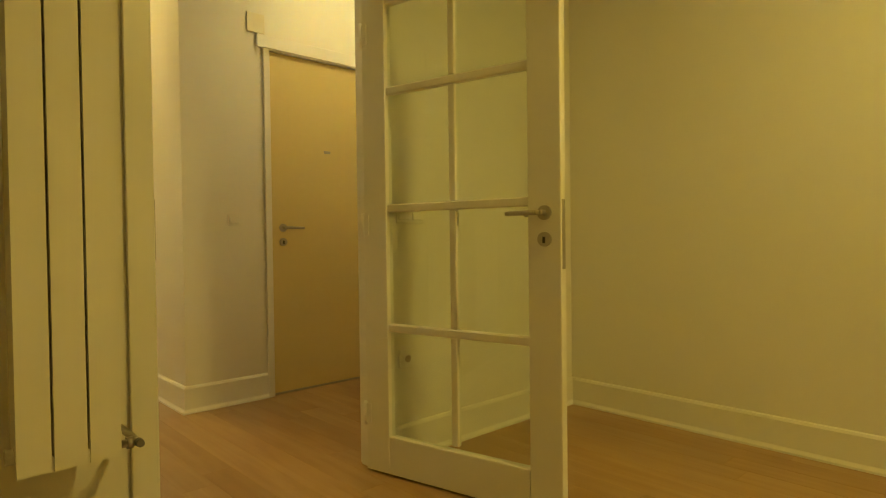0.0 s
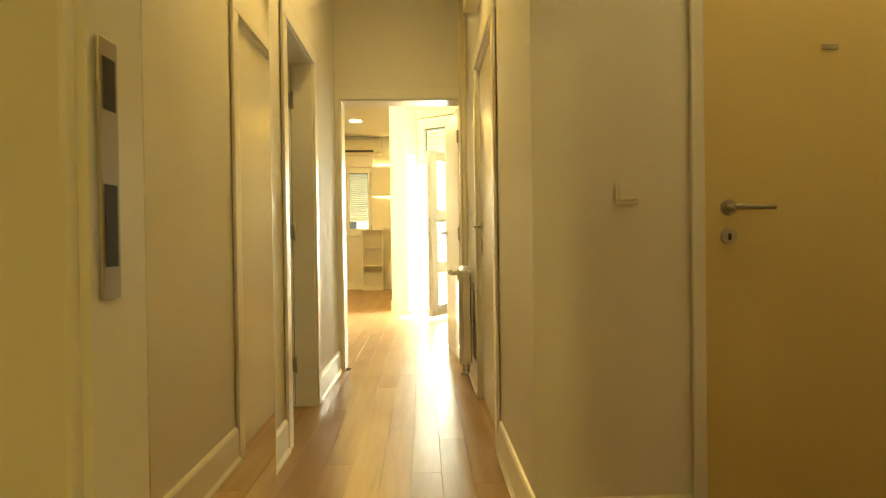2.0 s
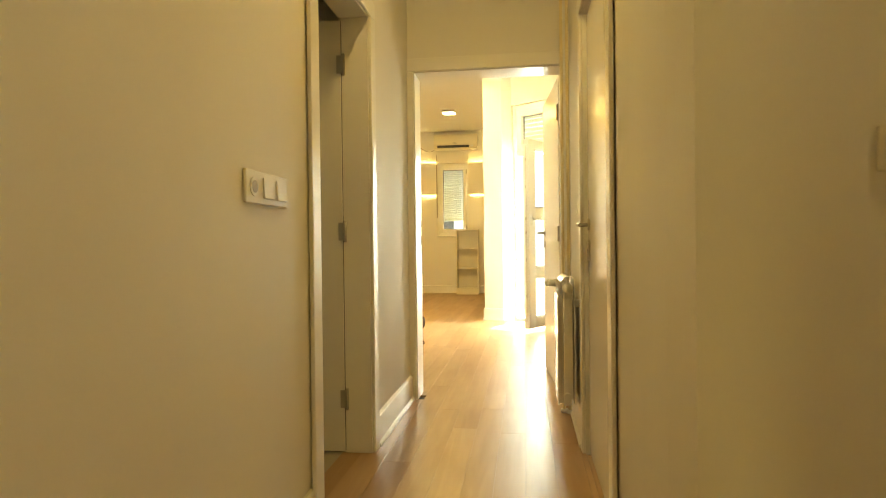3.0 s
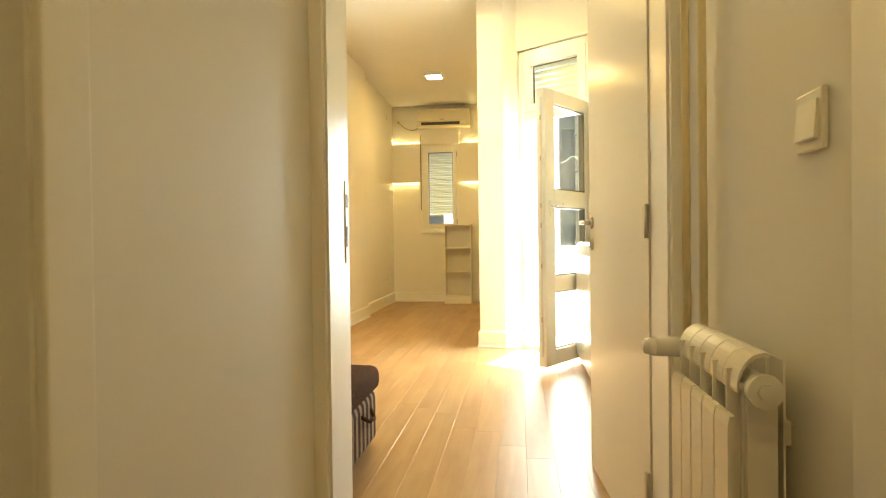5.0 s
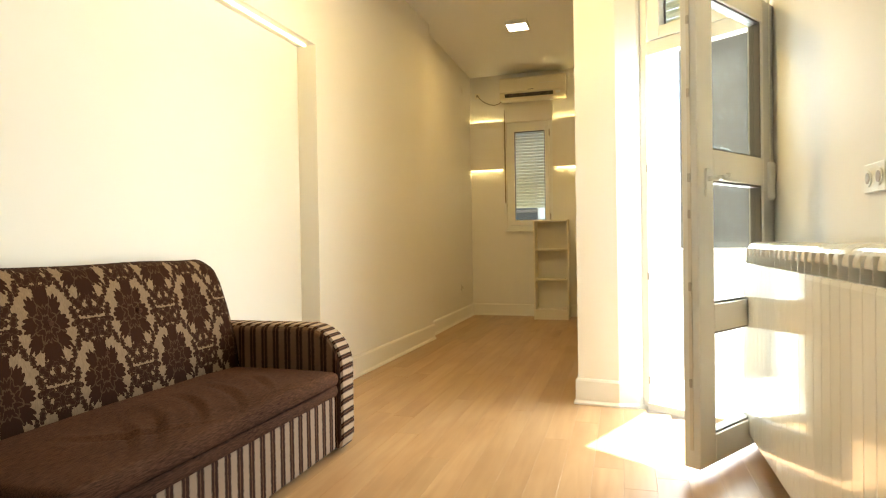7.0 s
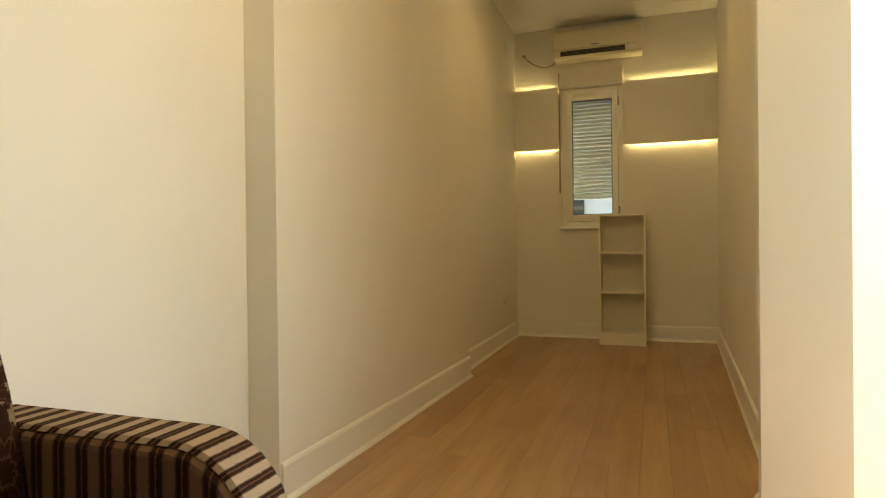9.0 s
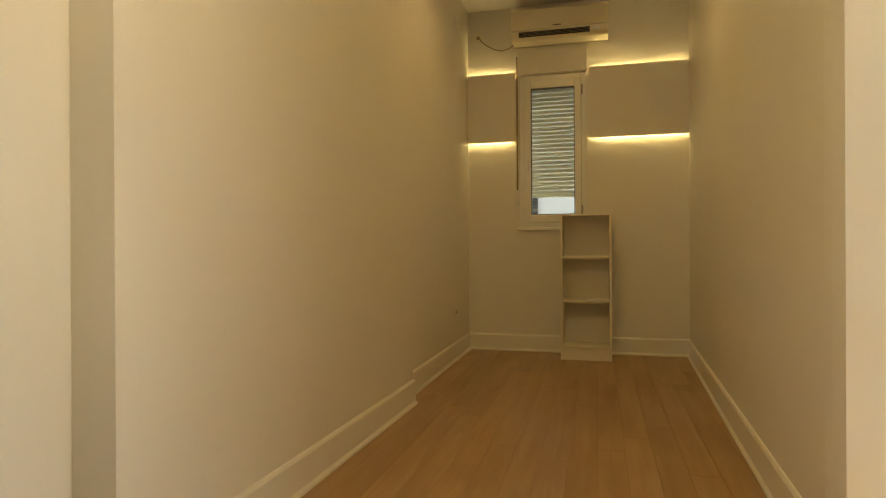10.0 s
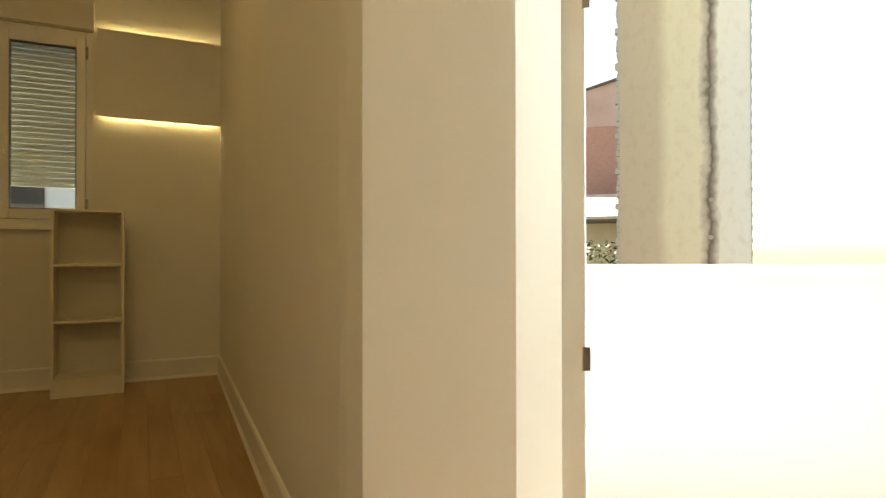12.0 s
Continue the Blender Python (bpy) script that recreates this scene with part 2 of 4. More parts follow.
def chenille():
    """Brown chenille: short flecks of lighter pile running along the seat, broad brushed patches."""
    m = bpy.data.materials.new("brown_chenille")
    m.use_nodes = True
    nt = m.node_tree
    b = nt.nodes["Principled BSDF"]
    b.inputs["Roughness"].default_value, b.inputs["Specular IOR Level"].default_value = 0.95, 0.07
    co = nt.nodes.new("ShaderNodeTexCoord")
    outs = []
    for scale, detail in (((300, 38, 300), 3), ((5, 3, 5), 3)):
        mp = nt.nodes.new("ShaderNodeMapping")
        mp.inputs["Scale"].default_value = scale
        mp.inputs["Rotation"].default_value = (0, 0, 0.3)
        nt.links.new(co.outputs["Object"], mp.inputs["Vector"])
        n = nt.nodes.new("ShaderNodeTexNoise")
        n.inputs["Scale"].default_value, n.inputs["Detail"].default_value = 1.0, detail
        nt.links.new(mp.outputs["Vector"], n.inputs["Vector"])
        outs.append(n.outputs["Fac"])
    r = nt.nodes.new("ShaderNodeValToRGB")
    e = r.color_ramp.elements
    e[0].position, e[0].color = 0.24, (0.024, 0.0105, 0.0066, 1)
    e[1].position, e[1].color = 0.84, (0.118, 0.056, 0.034, 1)
    nt.links.new(math_node(nt, "MULTIPLY_ADD", math_node(nt, "SUBTRACT", outs[1], 0.5), 0.35, outs[0]), r.inputs["Fac"])
    nt.links.new(r.outputs["Color"], b.inputs["Base Color"])
    bp = nt.nodes.new("ShaderNodeBump")
    bp.inputs["Strength"].default_value, bp.inputs["Distance"].default_value = 0.8, 0.004
    nt.links.new(outs[0], bp.inputs["Height"])
    nt.links.new(bp.outputs["Normal"], b.inputs["Normal"])
    return m


def pane_material(name="clear_glass"):
    m = bpy.data.materials.new(name)
    m.use_nodes = True
    nt = m.node_tree
    nt.nodes.remove(nt.nodes["Principled BSDF"])
    t, g, mx, fr = (nt.nodes.new("ShaderNode" + k) for k in ("BsdfTransparent", "BsdfGlossy", "MixShader", "LayerWeight"))
    t.inputs["Color"].default_value = (0.93, 0.96, 0.94, 1)
    g.inputs["Roughness"].default_value = 0.02
    fr.inputs["Blend"].default_value = 0.5
    grazing = math_node(nt, "POWER", fr.outputs["Facing"], 5.0)
    nt.links.new(math_node(nt, "MULTIPLY_ADD", grazing, 0.9, 0.04), mx.inputs[0])
    nt.links.new(t.outputs[0], mx.inputs[1])
    nt.links.new(g.outputs[0], mx.inputs[2])
    nt.links.new(mx.outputs[0], nt.nodes["Material Output"].inputs["Surface"])
    return m


def flank_plaster():
    """Old render: grey rough plaster, a cream coat, a dark damp run under a row of stubs, a paler repair."""
    m = bpy.data.materials.new("flank_plaster")
    m.use_nodes = True
    nt = m.node_tree
    b = nt.nodes["Principled BSDF"]
    b.inputs["Roughness"].default_value = 0.95
    co = nt.nodes.new("ShaderNodeTexCoord")
    sep = nt.nodes.new("ShaderNodeSeparateXYZ")
    nt.links.new(co.outputs["Object"], sep.inputs[0])
    outs = []
    for sc, zs in ((2.2, 0.6), (9.0, 0.8), (38.0, 1.0)):
        mp = nt.nodes.new("ShaderNodeMapping")
        mp.inputs["Scale"].default_value = (sc, sc, sc * zs)
        nt.links.new(co.outputs["Object"], mp.inputs["Vector"])
        n = nt.nodes.new("ShaderNodeTexNoise")
        n.inputs["Scale"].default_value, n.inputs["Detail"].default_value = 1.0, 6
        nt.links.new(mp.outputs["Vector"], n.inputs["Vector"])
        outs.append(n.outputs["Fac"])
    wob = math_node(nt, "ADD", math_node(nt, "MULTIPLY_ADD", outs[0], 0.16, -0.08), math_node(nt, "MULTIPLY_ADD", outs[1], 0.12, -0.06))
    pos = math_node(nt, "DIVIDE", math_node(nt, "ADD", sep.outputs["X"], wob), 1.505)
    r = nt.nodes.new("ShaderNodeValToRGB")
    e = r.color_ramp.elements
    e[0].position, e[0].color = 0.0, (0.64, 0.49, 0.31, 1)
    e[1].position, e[1].color = 0.30, (0.68, 0.52, 0.32, 1)
    for p, c in ((0.40, (0.88, 0.73, 0.45, 1)), (0.62, (0.90, 0.75, 0.47, 1)), (0.675, (0.58, 0.46, 0.30, 1)), (0.70, (0.20, 0.145, 0.095, 1)), (0.735, (0.52, 0.41, 0.28, 1)), (0.77, (0.97, 0.85, 0.64, 1)), (0.95, (0.98, 0.88, 0.68, 1))):
        k = e.new(p)
        k.color = c
    nt.links.new(pos, r.inputs["Fac"])
    mx = nt.nodes.new("ShaderNodeMix")
    mx.data_type, mx.blend_type = "RGBA", "MULTIPLY"
    mx.inputs["B"].default_value = (0.90, 0.87, 0.82, 1)
    mr = nt.nodes.new("ShaderNodeMapRange")
    mr.inputs["From Min"].default_value, mr.inputs["From Max"].default_value = 0.50, 0.78
    nt.links.new(outs[1], mr.inputs["Value"])
    nt.links.new(mr.outputs["Result"], mx.inputs["Factor"])
    nt.links.new(r.outputs["Color"], mx.inputs["A"])
    nt.links.new(mx.outputs["Result"], b.inputs["Base Color"])
    bp = nt.nodes.new("ShaderNodeBump")
    bp.inputs["Strength"].default_value, bp.inputs["Distance"].default_value = 0.3, 0.010
    nt.links.new(math_node(nt, "ADD", outs[1], outs[2]), bp.inputs["Height"])
    nt.links.new(bp.outputs["Normal"], b.inputs["Normal"])
    return m


FLANK = flank_plaster()
PAINT = material("wall_paint", (0.80, 0.775, 0.71), 0.62, grain=0.03, scale=180, bump=0.06, spots=0.035, spec=0.35)
CEIL = material("ceiling_paint", (0.83, 0.82, 0.78), 0.85, grain=0.02, scale=120, bump=0.05, spots=0.02, spec=0.2)
TRIM = material("trim_lacquer", (0.82, 0.80, 0.74), 0.30, grain=0.02, scale=30, bump=0.02, spots=0.03)
LEAF = material("door_lacquer", (0.80, 0.78, 0.72), 0.22, grain=0.02, scale=25, bump=0.015, spots=0.02)
PVC = material("white_pvc", (0.84, 0.84, 0.81), 0.25, grain=0.01, scale=40, spots=0.03)
RADI = material("radiator_enamel", (0.83, 0.81, 0.75), 0.09, grain=0.01, scale=30, spots=0.03)
PLASTIC = material("switch_plastic", (0.80, 0.78, 0.70), 0.35, grain=0.02, spots=0.02)
YELLOWED = material("aged_white_plastic", (0.80, 0.74, 0.58), 0.35, grain=0.02, spots=0.06)
STEEL = material("brushed_steel", (0.50, 0.46, 0.40), 0.32, metal=1.0, grain=0.12, scale=200)
ZINC = material("zinc_plate", (0.72, 0.69, 0.62), 0.5, metal=0.4, grain=0.08, scale=120)
WELL_SHADE = material("socket_well_shade", (0.34, 0.29, 0.22), 0.5, grain=0.1)
DARK = material("dark_recess", (0.03, 0.026, 0.022), 0.6, grain=0.2)
GREY = material("grey_rubber", (0.16, 0.15, 0.14), 0.6, grain=0.1)
SHUTTER = material("shutter_pvc", (0.84, 0.86, 0.77), 0.45, grain=0.03, scale=50, spots=0.08)
MELAMINE = material("white_melamine", (0.80, 0.75, 0.63), 0.45, grain=0.015, scale=60, spots=0.02)
CABLE = material("beige_cable", (0.26, 0.21, 0.13), 0.5, grain=0.1)
SUEDE = chenille()
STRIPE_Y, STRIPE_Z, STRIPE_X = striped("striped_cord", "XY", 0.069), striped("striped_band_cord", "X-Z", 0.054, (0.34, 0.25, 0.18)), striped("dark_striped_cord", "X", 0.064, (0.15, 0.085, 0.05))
DAMASK = damask()
BOARDS = wood_planks()
GLASS = pane_material()
MIRROR = material("mirror_silver", (0.90, 0.88, 0.82), 0.012, metal=1.0)
GLUE = material("pipe_paint", (0.80, 0.70, 0.45), 0.35, grain=0.05, spots=0.1)
STONE = material("balcony_tile", (0.72, 0.69, 0.64), 0.6, grain=0.1, scale=30, spots=0.1)
WHITEWASH = material("balcony_render", (0.82, 0.81, 0.78), 0.9, grain=0.06, scale=70, bump=0.3, spots=0.06)
PLASTER = material("weathered_plaster", (0.62, 0.56, 0.44), 0.95, grain=0.25, scale=9, bump=0.8, spots=0.25)
STAIN = material("damp_stain", (0.16, 0.15, 0.13), 0.95, grain=0.4, scale=12, spots=0.2)
CREAMWALL = material("cream_render", (0.72, 0.66, 0.47), 0.95, grain=0.1, scale=9, spots=0.12)
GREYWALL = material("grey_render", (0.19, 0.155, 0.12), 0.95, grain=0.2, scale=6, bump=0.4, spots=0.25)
PINKWALL = material("pink_render", (0.66, 0.52, 0.48), 0.95, grain=0.2, scale=4, spots=0.25)
REDBRICK = material("red_brick", (0.58, 0.37, 0.31), 0.95, grain=0.3, scale=20, bump=0.6, spots=0.2)
ROOFGREY = material("pale_roof", (0.60, 0.58, 0.55), 0.9, grain=0.3, scale=14, bump=0.6)
GROUND = material("yard_ground", (0.20, 0.19, 0.17), 0.95, grain=0.3, scale=2, spots=0.3)
LEAVES = material("shrub_leaves", (0.07, 0.11, 0.03), 0.7, grain=0.4, scale=30)
PALE = material("pale_blossom", (0.72, 0.72, 0.62), 0.8, grain=0.1)
DIMGLASS = material("dim_window_glass", (0.05, 0.048, 0.045), 0.35, grain=0.2, scale=3, spots=0.3, spec=0.2)
DUSTYGLASS = material("dusty_window_glass", (0.11, 0.10, 0.085), 0.3, grain=0.25, scale=5, spots=0.35, spec=0.3)
TILE = material("bathroom_tile", (0.50, 0.46, 0.40), 0.25, grain=0.05, spots=0.05)
PANEL_ON = glow("lit_panel", (1.0, 0.90, 0.72), 5.0)
LED_ON = glow("led_strip", (1.0, 0.80, 0.38), 7.5)
LED_COVE = glow("cove_led_strip", (1.0, 0.80, 0.42), 1.2)

# ---- building helpers ----


def add_box(bm, x0, x1, y0, y1, z0, z1, bevel=0.0, seg=2):
    vs = [bm.verts.new((x, y, z)) for z in (z0, z1) for x, y in ((x0, y0), (x1, y0), (x1, y1), (x0, y1))]
    fs = [bm.faces.new([vs[k] for k in q]) for q in ((3, 2, 1, 0), (4, 5, 6, 7), (0, 1, 5, 4), (1, 2, 6, 5), (2, 3, 7, 6), (3, 0, 4, 7))]
    if bevel:
        es = list({e for f in fs for e in f.edges})
        bmesh.ops.bevel(bm, geom=es, offset=bevel, segments=seg, affect="EDGES", profile=0.5)


def box(*a, bevel=0.0, seg=2):
    bm = bmesh.new()
    add_box(bm, *a, bevel=bevel, seg=seg)
    return bm


def add_tube(bm, p0, p1, r0, r1=None, n=16, caps=True):
    p0, p1 = Vector(p0), Vector(p1)
    r1 = r0 if r1 is None else r1
    q = (p1 - p0).to_track_quat("Z", "Y").to_matrix()
    a = [bm.verts.new(p0 + q @ Vector((r0 * math.cos(t), r0 * math.sin(t), 0))) for t in (2 * math.pi * k / n for k in range(n))]
    b = [bm.verts.new(p1 + q @ Vector((r1 * math.cos(t), r1 * math.sin(t), 0))) for t in (2 * math.pi * k / n for k in range(n))]
    for k in range(n):
        f = bm.faces.new((a[k], a[(k + 1) % n], b[(k + 1) % n], b[k]))
        f.smooth = True
    if caps:
        bm.faces.new(a[::-1])
        bm.faces.new(b)


def tube(*a, **k):
    bm = bmesh.new()
    add_tube(bm, *a, **k)
    return bm


def path_tube(pts, r, n=8):
    bm = bmesh.new()
    for a, b in zip(pts, pts[1:]):
        add_tube(bm, a, b, r, n=n)
    return bm


def prism(outline, axis, lo, hi, bevel=0.0, seg=3):
    """A closed outline of (a, b) pairs swept along an axis: x takes (y, z), y takes (x, z), z takes (x, y)."""
    bm = bmesh.new()
    put = {"x": lambda a, b, c: (c, a, b), "y": lambda a, b, c: (a, c, b), "z": lambda a, b, c: (a, b, c)}[axis]
    lower = [bm.verts.new(put(a, b, lo)) for a, b in outline]
    upper = [bm.verts.new(put(a, b, hi)) for a, b in outline]
    n = len(outline)
    bm.faces.new(lower[::-1])
    bm.faces.new(upper)
    for k in range(n):
        bm.faces.new((lower[k], lower[(k + 1) % n], upper[(k + 1) % n], upper[k]))
    bmesh.ops.recalc_face_normals(bm, faces=bm.faces)
    if bevel:
        caps = [e for e in bm.edges if len({put(*v.co)[0] for v in e.verts}) >= 1 and any(len(f.verts) == n for f in e.link_faces)]
        bmesh.ops.bevel(bm, geom=caps, offset=bevel, segments=seg, affect="EDGES", profile=0.5)
    return bm


def mesh_of(name, bm, mat, smooth=False):
    me = bpy.data.meshes.new(name)
    bmesh.ops.recalc_face_normals(bm, faces=bm.faces)
    if smooth:
        for f in bm.faces:
            f.smooth = True
    bm.to_mesh(me)
    bm.free()
    me.materials.append(mat)
    return me


def part(name, bm, mat, parent, label="", smooth=False):
    ob = new(name, mesh_of(name, bm, mat, smooth))
    ob.parent = parent
    return tagged(ob, label)


def thing(name, m, label, category, group="", kind=""):
    ob = new(name)
    ob.empty_display_size = 0.1
    ob.matrix_world = m
    return tagged(ob, label, category, group, kind)


def structure(name, bm, mat, label, category, smooth=False):
    return tagged(new(name, mesh_of(name, bm, mat, smooth)), label, category, kind="structure")


def wall(name, p0, p1, thick, z1, openings=(), label="plain warm white painted wall", z0=-0.05):
    """A wall whose room face runs from p0 to p1 and whose thickness lies to the right of that way; openings (u0, u1, v0, v1) go through."""
    p0, p1 = Vector((*p0, 0)), Vector((*p1, 0))
    length = (p1 - p0).length
    bm = bmesh.new()
    us = sorted({0.0, length, *(u for o in openings for u in o[:2])})
    for a, b in zip(us, us[1:]):
        hole = [o for o in openings if o[0] <= a + 1e-6 and o[1] >= b - 1e-6]
        spans = [(z0, z1)] if not hole else [(z0, hole[0][2]), (hole[0][3], z1)]
        for lo, hi in spans:
            if hi - lo > 0.06:
                add_box(bm, a, b, -thick, 0, lo, hi)
    bmesh.ops.remove_doubles(bm, verts=bm.verts, dist=0.0005)
    ob = structure(name, bm, PAINT, label, "wall")
    ob.matrix_world = Matrix.Translation(p0) @ Matrix.Rotation(math.atan2(p1.y - p0.y, p1.x - p0.x), 4, "Z")
    return ob


SKIRT = [(0, 0), (0.026, 0), (0.026, 0.010), (0.017, 0.022), (0.015, 0.026), (0.015, 0.142), (0.009, 0.153), (0.0, 0.157)]


def skirting(pts):
    """A baseboard along the wall's foot; the room lies to the left of the way."""
    pts = [Vector((*p, 0)) for p in pts]
    bm = bmesh.new()
    dirs = [(b - a).normalized() for a, b in zip(pts, pts[1:])]
    rows = []
    for k, p in enumerate(pts):
        d0, d1 = dirs[max(k - 1, 0)], dirs[min(k, len(dirs) - 1)]
        n0, n1 = Vector((-d0.y, d0.x, 0)), Vector((-d1.y, d1.x, 0))
        m = (n0 + n1) / max(0.3, 1 + n0.dot(n1))
        rows.append([bm.verts.new(p + m * d + Vector((0, 0, z))) for d, z in SKIRT])
    for a, b in zip(rows, rows[1:]):
        for k in range(len(SKIRT) - 1):
            bm.faces.new((a[k], b[k], b[k + 1], a[k + 1]))
    bm.faces.new(rows[0])
    bm.faces.new(rows[-1][::-1])
    return structure("baseboard", bm, TRIM, "tall white lacquered wooden baseboard along the wall", "baseboard")

# ---- large structure ----
H1, H2 = 2.98, 3.25


def casing(owner, u0, u1, h, thick, back=True, side=0.082, label="white lacquered wooden door casing"):
    """Lining and flat trim round a door opening, in the wall's own axes."""
    bm = bmesh.new()
    for a, b in ((u0 - 0.022, u0), (u1, u1 + 0.022)):
        add_box(bm, a, b, -thick - 0.004, 0.004, 0, h + 0.022)
    add_box(bm, u0, u1, -thick - 0.004, 0.004, h, h + 0.022)
    for face, sign in ((0.0045, 1), (-thick - 0.0045, -1)) if back else ((0.0045, 1),):
        y0, y1 = sorted((face, face + sign * 0.016))
        for a, b in ((u0 - 0.006 - side, u0 - 0.006), (u1 + 0.006, u1 + 0.006 + side)):
            add_box(bm, a, b, y0, y1, 0, h + 0.006, bevel=0.004)
        add_box(bm, u0 - 0.088, u1 + 0.088, y0, y1, h + 0.0065, h + 0.088, bevel=0.004)
    ob = structure("door_trim", bm, TRIM, label, "door frame")
    ob.matrix_world = owner.matrix_basis.copy()
    return ob


wall_first_room_north = wall("wall_first_room_north", (2.98, 1.95), (-1.6, 1.95), 0.08, H1, [(1.438, 2.352, -0.05, 2.102)])
wall("wall_first_room_east", (2.98, -2.2), (2.98, 2.1), 0.12, H1)
wall("wall_first_room_south", (-1.6, -2.2), (2.98, -2.2), 0.12, H1)
wall("wall_first_room_west", (-1.6, 1.95), (-1.6, -2.2), 0.12, H1)
wall("wall_hall_stub", (0.634, 2.525), (0.634, 2.03), 0.39, H1, label="short white wall carrying a tall mirror")
wall_corridor_west = wall("wall_corridor_west", (0.24, 6.10), (0.24, 2.40), 0.12, H1, [(0.968, 1.722, -0.05, 2.072)])
wall_entrance = wall("wall_entrance", (2.9, 3.375), (1.24, 3.375), 0.2, H1, [(0.178, 1.132, -0.05, 2.207)])
wall("wall_hall_east", (2.9, 2.03), (2.9, 3.375), 0.12, H1)
wall_corridor_east = wall("wall_corridor_east", (1.24, 3.5755), (1.24, 6.10), 0.14, H1, [(0.703, 1.647, -0.05, 2.052)])
wall_living_south = wall("wall_living_south", (-1.7, 6.29), (2.0, 6.29), 0.19, H2 + 0.02, [(1.963, 2.912, -0.05, 2.082)])
wall("wall_living_east", (1.42, 6.26), (1.42, 9.67), 0.2, H2 + 0.02)
wall_balcony = wall("wall_balcony", (1.42, 9.665), (0.80, 10.085), 0.22, H2 + 0.02, [(0.0, 0.7488, -0.05, 2.74)])
wall("wall_pillar_reveal", (0.80, 10.085), (0.68, 10.045), 0.22, H2 + 0.02)
wall("wall_pillar", (0.68, 10.045), (0.44, 10.08), 0.22, H2 + 0.02)
wall("wall_pillar_side", (0.44, 10.08), (0.445, 10.17), 0.1, H2 + 0.02)
wall("wall_alcove_east_corner", (0.445, 10.17), (0.57, 10.47), 0.1, H2 + 0.02)
wall("wall_alcove_east", (0.57, 10.47), (0.724, 14.35), 0.14, H2 + 0.02)
wall_alcove_north = wall("wall_alcove_north", (0.724, 14.35), (-1.27, 14.36), 0.25, H2 + 0.02, [(0.884, 1.499, 1.165, 2.60)])
wall("wall_alcove_west", (-1.27, 14.36), (-1.26, 12.27), 0.2, H2 + 0.02)
wall("wall_alcove_step", (-1.26, 12.27), (-1.18, 12.25), 0.1, H2 + 0.02)
wall("wall_living_west", (-1.18, 12.25), (-1.32, 6.18), 0.142, H2 + 0.02, [(2.32, 5.45, -0.05, 2.33)], label="warm white wall with a tall shallow lit niche")
wall("wall_niche_back", (-1.3705, 10.1), (-1.453, 6.55), 0.1, 2.6)
# small dim bathroom behind the open corridor door
wall("wall_bathroom_north", (0.12, 5.75), (-1.1, 5.75), 0.1, H1)
wall("wall_bathroom_west", (-1.1, 5.75), (-1.1, 3.9), 0.1, H1)
wall("wall_bathroom_south", (-1.1, 3.9), (0.12, 3.9), 0.1, H1)

structure("ceiling_hall", box(-1.75, 3.1, -2.35, 6.10, H1, H1 + 0.1), CEIL, "flat white painted ceiling of hall and corridor", "ceiling")
structure("ceiling_living", prism([(-1.8, 6.11), (1.62, 6.11), (1.62, 9.7), (0.96, 10.2), (0.88, 14.6), (-1.8, 14.6)], "z", H2, H2 + 0.1), CEIL, "flat white painted living room ceiling", "ceiling")
floor = structure("floor", box(-1.75, 3.1, -2.35, 6.2, -0.12, -0.014), DARK, "pale lacquered wooden board floor", "floor")
add = bmesh.new()
add_box(add, -1.6, 0.70, 6.2, 14.5, -0.12, -0.014)
add_box(add, 0.70, 1.5, 6.2, 9.68, -0.12, -0.014)
structure("floor_living_base", add, DARK, "floor base under the boards", "floor")
structure("floor_bathroom", box(-1.1, 0.2, 3.9, 5.75, -0.013, -0.003), TILE, "beige tiled bathroom floor", "floor")

structure("door_sill", box(0.10, 0.238, 4.40, 5.11, -0.012, -0.0005, bevel=0.002), BOARDS, "wooden sill in the bathroom doorway", "door sill")
structure("door_sill", box(1.2405, 1.40, 4.30, 5.20, -0.012, -0.0005, bevel=0.002), BOARDS, "wooden sill under the corridor door", "door sill")
casing(wall_first_room_north, 1.46, 2.33, 2.08, 0.08)
casing(wall_corridor_west, 0.99, 1.70, 2.05, 0.12)
casing(wall_entrance, 0.20, 1.11, 2.185, 0.2, back=False, side=0.042)
casing(wall_corridor_east, 0.725, 1.625, 2.03, 0.14, back=False)
casing(wall_living_south, 1.985, 2.89, 2.06, 0.19)

for run in (
    [(1.42, 6.30), (1.42, 9.63)],
    [(0.785, 10.080), (0.68, 10.045), (0.44, 10.08), (0.445, 10.17), (0.57, 10.47), (0.724, 14.35), (-1.27, 14.36), (-1.26, 12.27), (-1.18, 12.25), (-1.233, 9.935)],
    [(-1.375, 9.92), (-1.443, 6.95)],
    [(0.24, 6.08), (0.24, 5.20)],
    [(0.24, 4.31), (0.24, 2.53)],
    [(1.742, 3.375), (1.24, 3.375), (1.24, 4.212)],
    [(1.24, 5.29), (1.24, 6.08)],
    [(2.98, -2.2), (2.98, 1.95), (1.63, 1.95)],
    [(0.55, 1.95), (-1.6, 1.95), (-1.6, -2.2), (2.98, -2.2)],
    [(1.62, 2.03), (2.9, 2.03), (2.9, 3.375), (2.79, 3.375)],
):
    skirting(run)

# ---- doors ----


